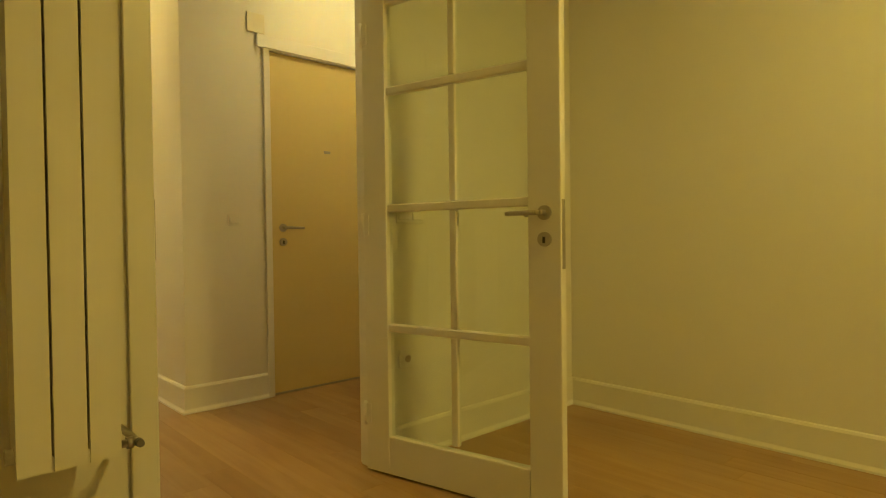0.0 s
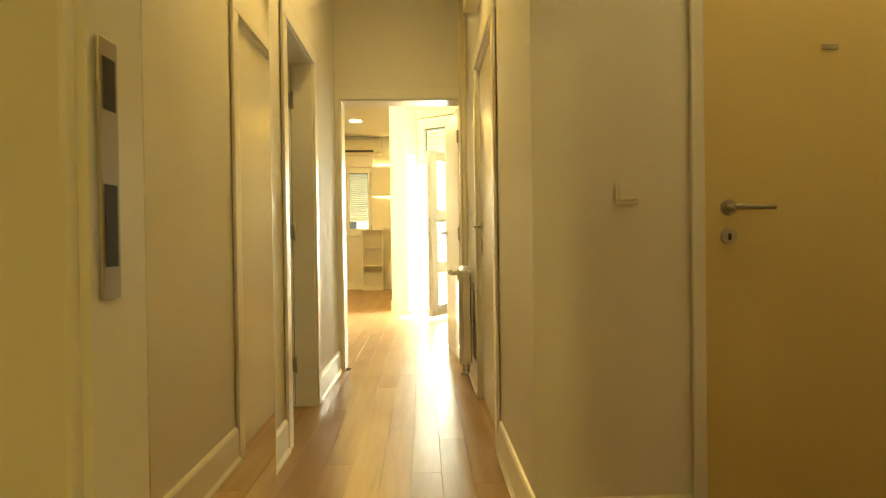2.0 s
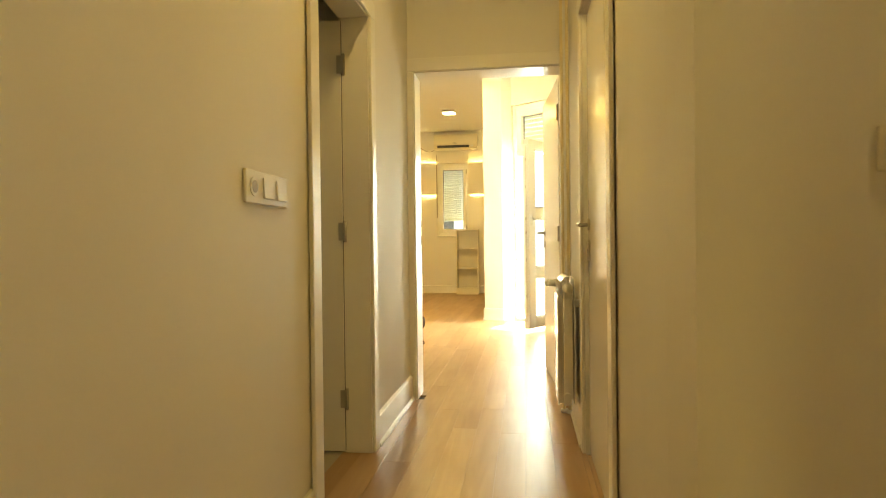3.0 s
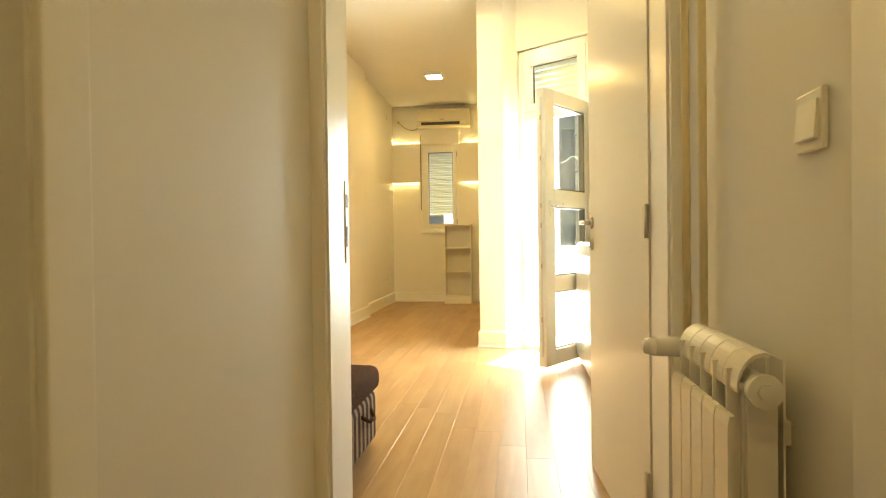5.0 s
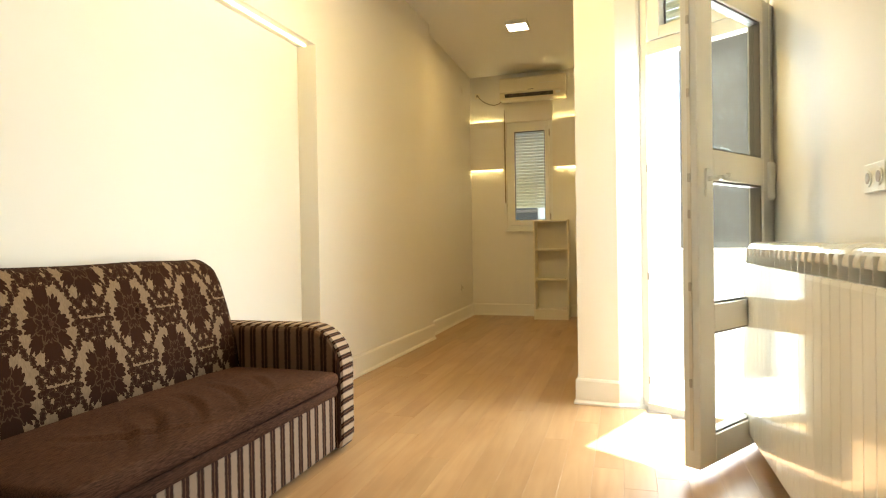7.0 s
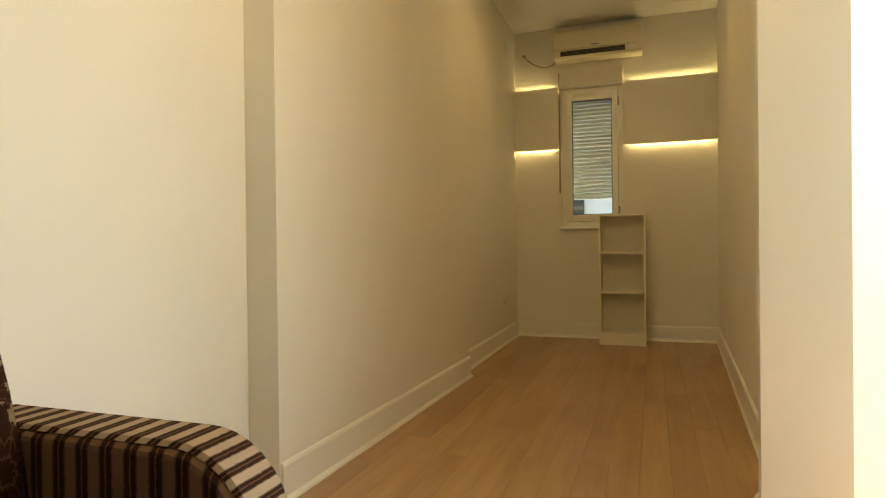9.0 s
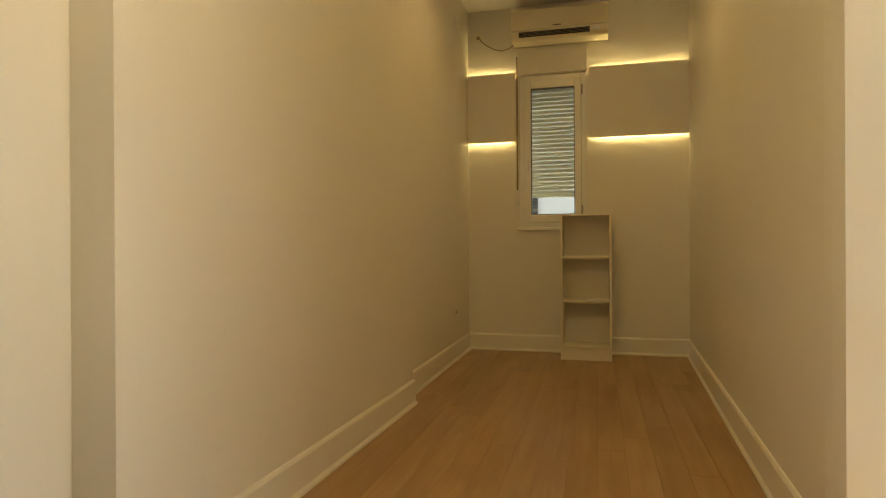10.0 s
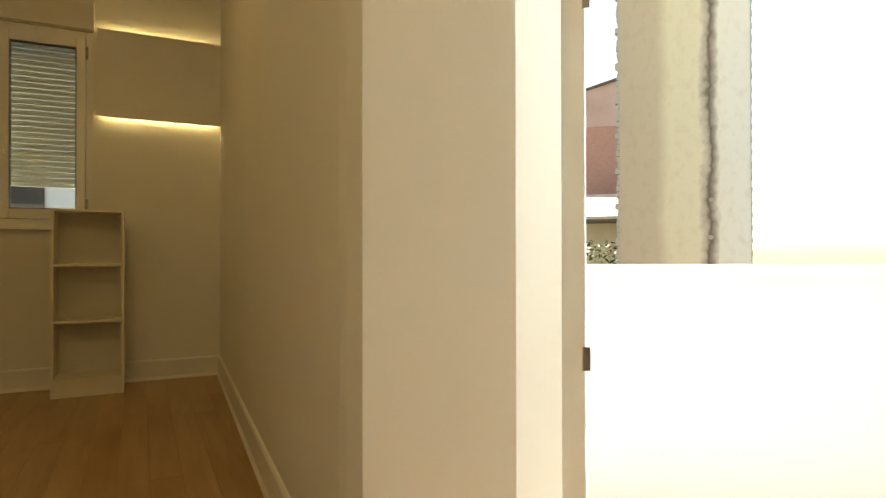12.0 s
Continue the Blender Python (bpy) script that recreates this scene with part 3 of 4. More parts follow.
def lever_set(parent, x, z, face, sign, way, key_gap=0.092, mat=STEEL, long_plate=False):
    """Rosette, neck and lever on one face of a leaf, with a key rosette below."""
    y = lambda d: face + sign * d
    bm = tube((x, y(0.0005), z), (x, y(0.009), z), 0.026, 0.025, n=24)
    add_tube(bm, (x, y(0.009), z), (x, y(0.05), z), 0.0095, n=14)
    add_tube(bm, (x, y(0.045), z), (x + way * 0.02, y(0.052), z), 0.0095, 0.0095, n=14)
    add_tube(bm, (x + way * 0.012, y(0.051), z), (x + way * 0.125, y(0.051), z - 0.002), 0.0095, 0.008, n=14)
    handle = part("door_handle", bm, mat, parent, "brushed steel lever handle")
    zk = z - key_gap
    if long_plate:
        oval = [(x + 0.022 * math.cos(t), zk + (0.026 if math.sin(t) > 0 else -0.026) + 0.022 * math.sin(t)) for t in (math.pi * (j + 0.5) / 12 for j in range(24))]
        bm = prism(oval, "y", min(y(0.0005), y(0.009)), max(y(0.0005), y(0.009)))
    else:
        bm = tube((x, y(0.0005), zk), (x, y(0.009), zk), 0.026, 0.025, n=24)
    plate = part("key_plate", bm, mat, parent, "steel keyhole plate")
    bm = box(x - 0.005, x + 0.005, min(y(0.0092), y(0.0105)), max(y(0.0092), y(0.0105)), zk - 0.013, zk + 0.009)
    part("keyhole", bm, DARK, plate)
    return handle


def hinge(parent, x, y, z, along=1, mat=STEEL):
    bm = tube((x, y, z - 0.05), (x, y, z + 0.05), 0.007, n=10)
    add_box(bm, x, x + along * 0.032, y - 0.002, y + 0.002, z - 0.042, z + 0.042)
    return part("hinge", bm, mat, parent, "butt hinge")


def flat_leaf(width, height, bevel=0.003, thick=0.04):
    return box(0, width, -thick, 0, 0.006, height, bevel=bevel)


# living room door, swung open into the living room
d = thing("door_1", Matrix.Translation((1.184, 6.297, 0)) @ Matrix.Rotation(radians(94.7), 4, "Z"), "white flush door standing open into the living room", "door", kind="structure")
part("door_leaf", flat_leaf(0.86, 2.05), LEAF, d)
lever_set(d, 0.795, 1.06, 0.0, 1, -1)
lever_set(d, 0.795, 1.06, -0.04, -1, -1)
for z in (0.25, 1.04, 1.82):
    hinge(d, 0.0, 0.006, z)
part("latch_plate", box(0.86, 0.8615, -0.031, -0.009, 0.86, 1.12), STEEL, d, "steel latch plate on the door edge")
# corridor side door, closed
d = thing("door_2", Matrix.Translation((1.256, 4.302, 0)) @ Matrix.Rotation(radians(90), 4, "Z"), "closed white flush door in the corridor wall", "door", kind="structure")
part("door_leaf", flat_leaf(0.896, 2.024), LEAF, d)
lever_set(d, 0.836, 1.06, 0.0, 1, -1, 0.115, long_plate=True)
for z in (0.25, 1.82):
    hinge(d, 0.003, 0.007, z)
# bathroom door, open
d = thing("door_3", Matrix.Translation((0.128, 5.108, 0)) @ Matrix.Rotation(radians(186), 4, "Z"), "white bathroom door standing open inwards", "door", kind="structure")
part("door_leaf", box(0.013, 0.70, -0.04, 0, 0.006, 2.04, bevel=0.003), LEAF, d)
# dark strip stands in for the shadow gap between leaf and frame
part("shadow_gap_strip", box(0.001, 0.0125, -0.032, -0.003, 0.01, 2.036), GREY, d, "dark strip in place of the shadow gap at the hinge edge")
for z in (0.255, 1.045, 1.83):
    hinge(d, 0.0, 0.006, z)
# entrance door, closed in its recess
d = thing("door_4", Matrix.Translation((1.792, 3.387, 0)), "closed cream entrance door with peephole", "door", kind="structure")
part("door_leaf", box(0, 0.906, 0, 0.05, 0.012, 2.183, bevel=0.003), material("entrance_lacquer", (0.74, 0.60, 0.30), 0.3, grain=0.03, scale=30, spots=0.04), d)
lever_set(d, 0.080, 1.07, 0.0, -1, 1)
part("peephole", box(0.391, 0.441, -0.008, -0.0005, 1.572, 1.590, bevel=0.003), STEEL, d, "steel door viewer")
part("threshold", box(0, 0.906, -0.005, 0.05, 0.0005, 0.011), STEEL, d)


# glazed door of the first room, swung open
GX = 0.90
g = thing("door_5", Matrix.Translation((1.492, 1.955, 0)) @ Matrix.Rotation(radians(-77.5), 4, "Z"), "white glazed door with ten small panes, standing open", "door", kind="structure")
bm = bmesh.new()
add_box(bm, 0, 0.125, 0, 0.042, 0.008, 2.06, bevel=0.004)
add_box(bm, GX - 0.125, GX, 0, 0.042, 0.008, 2.06, bevel=0.004)
add_box(bm, 0.1255, GX - 0.1255, 0.001, 0.041, 0.008, 0.165, bevel=0.004)
add_box(bm, 0.1255, GX - 0.1255, 0.001, 0.041, 1.955, 2.06, bevel=0.004)
part("door_frame", bm, TRIM, g)
ROWZ = [0.165, 0.620, 1.117, 1.60, 1.955]
for z in ROWZ[1:-1]:
    part("glazing_bar", prism([(0.006, z - 0.012), (0.012, z - 0.017), (0.030, z - 0.017), (0.036, z - 0.012), (0.036, z + 0.012), (0.030, z + 0.017), (0.012, z + 0.017), (0.006, z + 0.012)], "x", 0.126, GX - 0.126), TRIM, g)
for lo, hi in zip(ROWZ, ROWZ[1:]):
    part("glazing_bar", box(GX / 2 - 0.015, GX / 2 + 0.015, 0.008, 0.034, lo + 0.0175, hi - 0.0175, bevel=0.005), TRIM, g)
    for a, b in ((0.127, GX / 2 - 0.016), (GX / 2 + 0.016, GX - 0.127)):
        pane = part("pane", box(a, b, 0.019, 0.023, lo + 0.001, hi - 0.001), GLASS, g, "clear glass pane")
        pane.visible_shadow = False
lever_set(g, GX - 0.06, 1.075, 0.0, -1, -1)
lever_set(g, GX - 0.06, 1.075, 0.042, 1, -1)
for z in (0.25, 1.05, 1.85):
    hinge(g, 0.0, -0.004, z, mat=TRIM)
part("latch_plate", box(GX, GX + 0.0015, 0.009, 0.033, 0.88, 1.12), STEEL, g)

# strike plates let into the linings
for at, size, mat in (((0.6525, 1.968, 1.03), 0.20, STEEL), ((0.2855, 6.262, 1.05), 0.25, PLASTIC)):
    ob = tagged(new("strike_plate", mesh_of("strike_plate", box(0, 0.0025, -0.014, 0.014, -size / 2, size / 2, bevel=0.001), mat)), "flat metal strike plate let into the door lining", "strike plate")
    ob.location = at
    part("latch_hole", box(0.0026, 0.0032, -0.009, 0.009, 0.045, 0.085), DARK, ob)
    part("bolt_hole", box(0.0026, 0.0032, -0.009, 0.009, -0.075, -0.012), DARK, ob)

# ---- balcony door: fixed frame, transom with roller shutter, open leaf ----
BM = wall_balcony.matrix_basis.copy()
b = thing("window_1", BM, "white plastic balcony door frame with shuttered transom window", "balcony door", kind="structure")
W = 0.7488
bm = bmesh.new()
FY0, FY1 = -0.11, -0.035
add_box(bm, 0.0, 0.06, FY0, FY1, 0.0, 2.735, bevel=0.004)
add_box(bm, W - 0.045, W, FY0, FY1, 0.0, 2.735, bevel=0.004)
add_box(bm, 0.0605, W - 0.0455, FY0 + 0.001, FY1 - 0.001, 2.665, 2.735, bevel=0.004)
add_box(bm, 0.0605, W - 0.0455, FY0 + 0.001, FY1 - 0.001, 2.085, 2.165, bevel=0.004)
part("window_frame", bm, PVC, b)
part("threshold", box(0.0605, W - 0.0455, FY0 - 0.03, FY1 + 0.03, -0.012, 0.035, bevel=0.006), PVC, b, "white plastic threshold")
bm = bmesh.new()
for a, c, lo, hi in ((0.061, 0.135, 2.166, 2.664), (W - 0.135, W - 0.061, 2.166, 2.664)):
    add_box(bm, a, c, FY0 + 0.01, FY1 + 0.012, lo, hi, bevel=0.005)
for lo, hi in ((2.166, 2.235), (2.590, 2.664)):
    add_box(bm, 0.1355, W - 0.1355, FY0 + 0.011, FY1 + 0.011, lo, hi, bevel=0.005)
part("transom_sash", bm, PVC, b)
bm = bmesh.new()
for a, c in ((0.1355, 0.142), (W - 0.142, W - 0.1355)):
    add_box(bm, a, c, -0.094, -0.080, 2.2355, 2.5895)
for lo, hi in ((2.2355, 2.242), (2.583, 2.5895)):
    add_box(bm, 0.1425, W - 0.1425, -0.093, -0.081, lo, hi)
part("gasket", bm, GREY, b)
p = part("pane", box(0.14, W - 0.14, -0.090, -0.086, 2.24, 2.585), GLASS, b, "clear transom pane")
p.visible_shadow = False
for k in range(9):
    part("shutter_slat", prism([(-0.150, 2.20 + k * 0.052), (-0.138, 2.215 + k * 0.052), (-0.138, 2.236 + k * 0.052), (-0.150, 2.250 + k * 0.052)], "x", 0.062, W - 0.062), SHUTTER, b, "pale roller shutter slat" if k == 0 else "")
for z in (0.78, 1.42, 0.16):
    part("lock_keep", box(W - 0.053, W - 0.038, FY1 - 0.012, FY1 + 0.003, z - 0.022, z + 0.022, bevel=0.002), STEEL, b)
# leaf, hinged on the frame's near side and swung into the room
lw = 0.745
hx, hy = 1.393, 9.612
ang = math.atan2(8.99 - hy, 0.975 - hx)
lf = thing("balcony_door_leaf", Matrix.Translation((hx, hy, 0)) @ Matrix.Rotation(ang, 4, "Z"), "white plastic balcony door leaf with three panes, swung open", "balcony door")
bm = bmesh.new()
add_box(bm, 0.0, 0.120, -0.035, 0.035, 0.045, 2.125, bevel=0.005)
add_box(bm, lw - 0.135, lw, -0.035, 0.035, 0.045, 2.125, bevel=0.005)
for lo, hi in ((0.045, 0.165), (0.60, 0.72), (1.245, 1.375), (2.02, 2.125)):
    add_box(bm, 0.1205, lw - 0.1355, -0.034, 0.034, lo, hi, bevel=0.004)
part("leaf_frame", bm, PVC, lf)
for lo, hi in ((0.165, 0.60), (0.72, 1.245), (1.375, 2.02)):
    bmg = bmesh.new()
    for a0, a1, c0, c1 in ((0.1205, 0.130, lo, hi), (lw - 0.145, lw - 0.1355, lo, hi)):
        add_box(bmg, a0, a1, -0.024, 0.024, c0, c1)
    for c0, c1 in ((lo, lo + 0.009), (hi - 0.009, hi)):
        add_box(bmg, 0.1302, lw - 0.1452, -0.023, 0.023, c0, c1)
    part("gasket", bmg, GREY, lf, "dark glazing gasket")
    p = part("pane", box(0.131, lw - 0.146, -0.003, 0.003, lo + 0.0095, hi - 0.0095), GLASS, lf, "clear glass pane")
    p.visible_shadow = False
bm = box(lw, lw + 0.004, -0.007, 0.007, 0.12, 2.05)
lk = part("lock_strip", bm, ZINC, lf, "steel multi-point lock strip on the leaf edge")
for z in (0.4, 0.8, 1.1, 1.25, 1.6, 1.9):
    part("lock_cam", box(lw + 0.0042, lw + 0.009, -0.006, 0.006, z - 0.018, z + 0.018, bevel=0.002), STEEL, lk)
bm = box(lw - 0.085, lw - 0.055, 0.0355, 0.047, 1.17, 1.29, bevel=0.004)
add_tube(bm, (lw - 0.07, 0.047, 1.245), (lw - 0.07, 0.075, 1.245), 0.010, n=12)
for a, c in (((lw - 0.07, 0.072, 1.245), (lw - 0.13, 0.078, 1.252)), ((lw - 0.125, 0.078, 1.252), (lw - 0.205, 0.066, 1.268))):
    add_tube(bm, a, c, 0.011, 0.010, n=12)
part("handle", bm, PVC, lf, "white plastic lever handle", smooth=False)
for z in (0.2, 1.1, 1.98):
    part("hinge", tube((-0.004, 0.044, z - 0.05), (-0.004, 0.044, z + 0.05), 0.011, n=12), PVC, lf)
# strap winder beside the balcony door
s = thing("shutter_winder", Matrix.Translation((1.395, 9.56, 1.27)), "white plastic roller shutter strap winder on the wall", "shutter winder")
part("winder_box", box(-0.022, 0.022, -0.040, 0.040, -0.095, 0.095, bevel=0.02, seg=4), PVC, s)
part("strap", box(-0.004, 0.004, -0.010, 0.010, 0.0955, 1.05), SHUTTER, s, "pale shutter strap")
part("strap_guide", box(-0.02, 0.02, -0.02, 0.02, 0.90, 0.98, bevel=0.006), PVC, s)

# ---- alcove window ----
AM = wall_alcove_north.matrix_basis.copy()
w = thing("window_2", AM, "narrow white plastic window with a nearly closed roller shutter", "window", kind="structure")
U0, U1 = 0.884, 1.499
bm = bmesh.new()
for a, c in ((U0, U0 + 0.045), (U1 - 0.045, U1)):
    add_box(bm, a, c, -0.10, -0.025, 1.165, 2.60, bevel=0.003)
for lo, hi in ((1.165, 1.215), (2.55, 2.60)):
    add_box(bm, U0 + 0.0455, U1 - 0.0455, -0.099, -0.026, lo, hi, bevel=0.003)
part("window_frame", bm, PVC, w)
bm = bmesh.new()
for a, c in ((U0 + 0.046, U0 + 0.105), (U1 - 0.105, U1 - 0.046)):
    add_box(bm, a, c, -0.085, -0.008, 1.2155, 2.5495, bevel=0.005)
for lo, hi in ((1.2155, 1.285), (2.475, 2.5495)):
    add_box(bm, U0 + 0.1055, U1 - 0.1055, -0.084, -0.009, lo, hi, bevel=0.004)
part("sash", bm, PVC, w)
p = part("pane", box(U0 + 0.106, U1 - 0.106, -0.060, -0.056, 1.2855, 2.4745), GLASS, w, "clear pane")
p.visible_shadow = False
for k in range(26):
    z = 1.485 + k * 0.0405
    part("shutter_slat", prism([(-0.146, z + 0.0005), (-0.137, z + 0.0015), (-0.125, z + 0.010), (-0.127, z + 0.026), (-0.138, z + 0.036), (-0.146, z + 0.0385)], "x", U0 + 0.05, U1 - 0.05), SHUTTER, w, "pale green grey roller shutter slat" if k == 0 else "")
part("shutter_end_bar", box(U0 + 0.05, U1 - 0.05, -0.150, -0.128, 1.452, 1.484, bevel=0.003), SHUTTER, w)
for u in (U0 + 0.16, U1 - 0.16):
    part("shutter_stop", tube((u, -0.127, 1.50), (u, -0.110, 1.50), 0.012, n=12), PVC, w)
bm = bmesh.new()
for a, c in ((U0 + 0.1055, U0 + 0.112), (U1 - 0.112, U1 - 0.1055)):
    add_box(bm, a, c, -0.055, -0.020, 1.2855, 2.4745)
for lo, hi in ((1.2855, 1.292), (2.468, 2.4745)):
    add_box(bm, U0 + 0.1125, U1 - 0.1125, -0.055, -0.020, lo, hi)
part("gasket", bm, GREY, w, "dark glazing gasket")
for z in (1.32, 2.44):
    part("hinge", tube((U0 + 0.040, -0.012, z - 0.045), (U0 + 0.040, -0.012, z + 0.045), 0.010, n=12), STEEL, w, "small metal sash hinge")
part("window_handle", box(U1 - 0.083, U1 - 0.068, -0.0075, 0.02, 1.66, 1.80, bevel=0.006), PVC, w)
part("window_sill", box(U0 - 0.03, U1 + 0.02, -0.02, 0.045, 1.135, 1.163, bevel=0.006), PVC, w)
part("shutter_box", box(U0 - 0.01, U1 + 0.015, 0.002, 0.024, 2.605, 2.80, bevel=0.004), PAINT, w, "painted roller shutter box")
# strap coloured dark to give the shadow line beside the window
part("strap", box(U1 + 0.012, U1 + 0.028, 0.004, 0.010, 1.52, 2.78), CABLE, w, "shutter strap")
part("strap_winder", box(U1 + 0.004, U1 + 0.036, 0.003, 0.03, 1.37, 1.51, bevel=0.008), PVC, w)

# ---- lit panels on the alcove wall ----
for a, c in ((0.002, 0.855), (1.49 + 0.04, 1.992)):
    pn = thing("wall_panel", AM, "shallow white wall panel with warm light strips along its edges", "wall panel", "lit wall panels")
    part("board", box(a, c, 0.03, 0.055, 1.975, 2.618, bevel=0.001), PAINT, pn)
    part("batten", box(a + 0.01, c - 0.01, 0.001, 0.0295, 2.02, 2.57), PAINT, pn)
    part("light_strip", box(a + 0.03, c - 0.03, 0.012, 0.022, 2.590, 2.596), LED_ON, pn, "lit warm strip")
    part("light_strip", box(a + 0.03, c - 0.03, 0.012, 0.022, 1.993, 1.999), LED_ON, pn, "lit warm strip")
cove = tagged(new("light_strip", mesh_of("light_strip", box(-0.008, 0.008, 6.95, 9.91, 2.316, 2.328), LED_COVE)), "lit warm strip under the head of the wall niche", "light strip")
cove.matrix_world = Matrix.Translation((-1.325, 0, 0)) @ Matrix.Translation((0, 8.5, 0)) @ Matrix.Rotation(radians(-0.95), 4, "Z") @ Matrix.Translation((0, -8.5, 0))

# ---- ceiling lights ----


def ceiling_panel(x, y, z, size, label):
    t = thing("ceiling_light", Matrix.Translation((x, y, z)), label, "ceiling light", "ceiling lights")
    h = size / 2
    bm = bmesh.new()
    for a in ((-h, h, -h, -h + 0.012), (-h, h, h - 0.012, h), (-h, -h + 0.012, -h + 0.0121, h - 0.0121), (h - 0.012, h, -h + 0.0121, h - 0.0121)):
        add_box(bm, *a, -0.045, 0)
    part("frame", bm, PVC, t)
    part("diffuser", box(-h + 0.0121, h - 0.0121, -h + 0.0121, h - 0.0121, -0.043, -0.03), PANEL_ON, t, "lit white diffuser")


ceiling_panel(-0.30, 12.50, H2, 0.22, "square white surface-mounted ceiling light, switched on")
# unseen fixture added to carry the extra living room lamp
ceiling_panel(-0.10, 9.42, H2, 0.22, "square white surface-mounted ceiling light, switched on")
ceiling_panel(0.74, 4.45, H1, 0.20, "square white ceiling light in the corridor, switched on")
ceiling_panel(2.20, 2.78, H1, 0.20, "square white ceiling light near the entrance, switched on")
ceiling_panel(1.70, -0.50, H1, 0.22, "square white ceiling light in the first room, switched on")

# ---- radiators ----


def radiator(name_m, count, height, pitch, depth, label, valve=True, bracket=True, gap=0.035, slit=0.0035):
    """Aluminium column radiator: local x along the row, y from the front (0) to the wall, z from its foot."""
    r = thing("radiator", name_m, label, "radiator", "radiators")
    def strip(outline, x0, x1):
        bm = bmesh.new()
        v0 = [bm.verts.new((x0, y_, z_)) for y_, z_ in outline]
        v1 = [bm.verts.new((x1, y_, z_)) for y_, z_ in outline]
        bm.faces.new(v0[::-1])
        bm.faces.new(v1)
        for q in range(len(outline)):
            bm.faces.new((v0[q], v0[(q + 1) % len(outline)], v1[(q + 1) % len(outline)], v1[q]))
        return bm

    arc = [(depth * 0.14 + depth * 0.43 * (1 - math.cos(t)), height - 0.056 + 0.056 * math.sin(t)) for t in (math.pi * j / 18 for j in range(0, 11))]
    shapes = {
        "section": mesh_of("section", strip([(0.0, 0.03), (0.0, height - 0.115), (0.003, height - 0.10), (0.011, height - 0.098), (0.008, height - 0.115), (0.008, 0.03)], slit, pitch - slit), RADI),
        "top_cover": mesh_of("top_cover", strip(arc + [(y_ + 0.001, z_ - 0.006) for y_, z_ in arc[::-1]], 0.0015, pitch - 0.0015), RADI),
        "water_column": mesh_of("water_column", box(pitch * 0.5 - 0.014, pitch * 0.5 + 0.014, depth * 0.3, depth * 0.7, 0.02, height - 0.045, bevel=0.004), RADI),
        "centre_fin": mesh_of("centre_fin", box(pitch * 0.5 - 0.002, pitch * 0.5 + 0.002, 0.0085, depth * 0.295, 0.03, height - 0.03), RADI),
        "side_fin": mesh_of("side_fin", box(0.006, 0.0095, 0.03, depth - 0.02, 0.06, height - 0.075), RADI),
        "back_plate": mesh_of("back_plate", box(0.008, pitch - 0.008, depth - 0.0115, depth - 0.008, 0.03, height - 0.012), RADI),
    }
    for k in range(count):
        sec = new("section", shapes["section"])
        sec.parent, sec.location = r, (k * pitch, 0, 0)
        for name, dx in (("top_cover", 0), ("water_column", 0), ("centre_fin", 0), ("side_fin", 0), ("side_fin", pitch - 0.0155), ("back_plate", 0)):
            piece = new(name, shapes[name])
            piece.parent, piece.location = sec, (dx, 0, 0)
    y = depth * 0.5
    for z in (0.07, height - 0.055):
        part("header_pipe", tube((-0.012, y, z), (count * pitch + 0.012, y, z), 0.021, n=18), RADI, r)
    part("end_cap", tube((count * pitch + 0.0125, y, height - 0.055), (count * pitch + 0.022, y, height - 0.055), 0.028, 0.026, n=18), PVC, r)
    part("end_plug", tube((count * pitch + 0.0222, y, height - 0.055), (count * pitch + 0.028, y, height - 0.055), 0.013, n=6), PVC, r)
    if valve:
        bm = tube((-0.045, y, height - 0.055), (-0.0125, y, height - 0.055), 0.012, n=14)
        vb = part("valve_body", bm, STEEL, r)
        bm = bmesh.new()
        rr = [(0.0, 0.017), (0.006, 0.022), (0.045, 0.021), (0.06, 0.016), (0.064, 0.006)]
        for (d0, r0), (d1, r1) in zip(rr, rr[1:]):
            add_tube(bm, (-0.035, y - 0.012 - d0 * 1.4, height - 0.055), (-0.035, y - 0.012 - d1 * 1.4, height - 0.055), r0, r1, n=18)
        part("valve_head", bm, PVC, vb, "ribbed white thermostatic valve head")
    if bracket:
        for x in (pitch, (count - 1) * pitch):
            part("bracket", box(x - 0.012, x + 0.012, depth - 0.0079, depth + gap, height - 0.16, height - 0.12, bevel=0.003), RADI, r)
    return r


# corridor radiator: front faces the corridor, row runs along the wall
radiator(Matrix.Translation((1.125, 5.79, 0.13)) @ Matrix.Rotation(radians(-90), 4, "Z"), 5, 0.68, 0.068, 0.095, "short white column radiator beside the living room door", slit=0.0025)
# living room radiator, tall, beside the balcony door
radiator(Matrix.Translation((1.255, 9.46, 0.07)) @ Matrix.Rotation(radians(-90), 4, "Z"), 21, 0.91, 0.078, 0.12, "long tall white column radiator beside the balcony door", valve=False, slit=0.0014)
# first room radiator, hung higher
radiator(Matrix.Translation((0.2265, 1.697, 0.36)), 3, 1.75, 0.0835, 0.15, "tall white column radiator on the first room wall", valve=False, gap=0.098)
v = thing("radiator_valve", Matrix.Translation((0.535, 1.772, 0.40)), "worn metal radiator valve with a short pipe into the wall", "valve")
bm = tube((-0.045, -0.0, 0), (0.0, 0, 0), 0.012, n=12)
add_tube(bm, (0, -0.012, 0), (0, 0.177, 0), 0.011, n=12)
part("valve_body", bm, STEEL, v)
part("valve_nut", tube((-0.03, 0, 0), (-0.012, 0, 0), 0.018, n=6), STEEL, v)
part("valve_cap", tube((0, -0.0125, 0), (0, -0.035, 0), 0.013, 0.011, n=12), GREY, v)

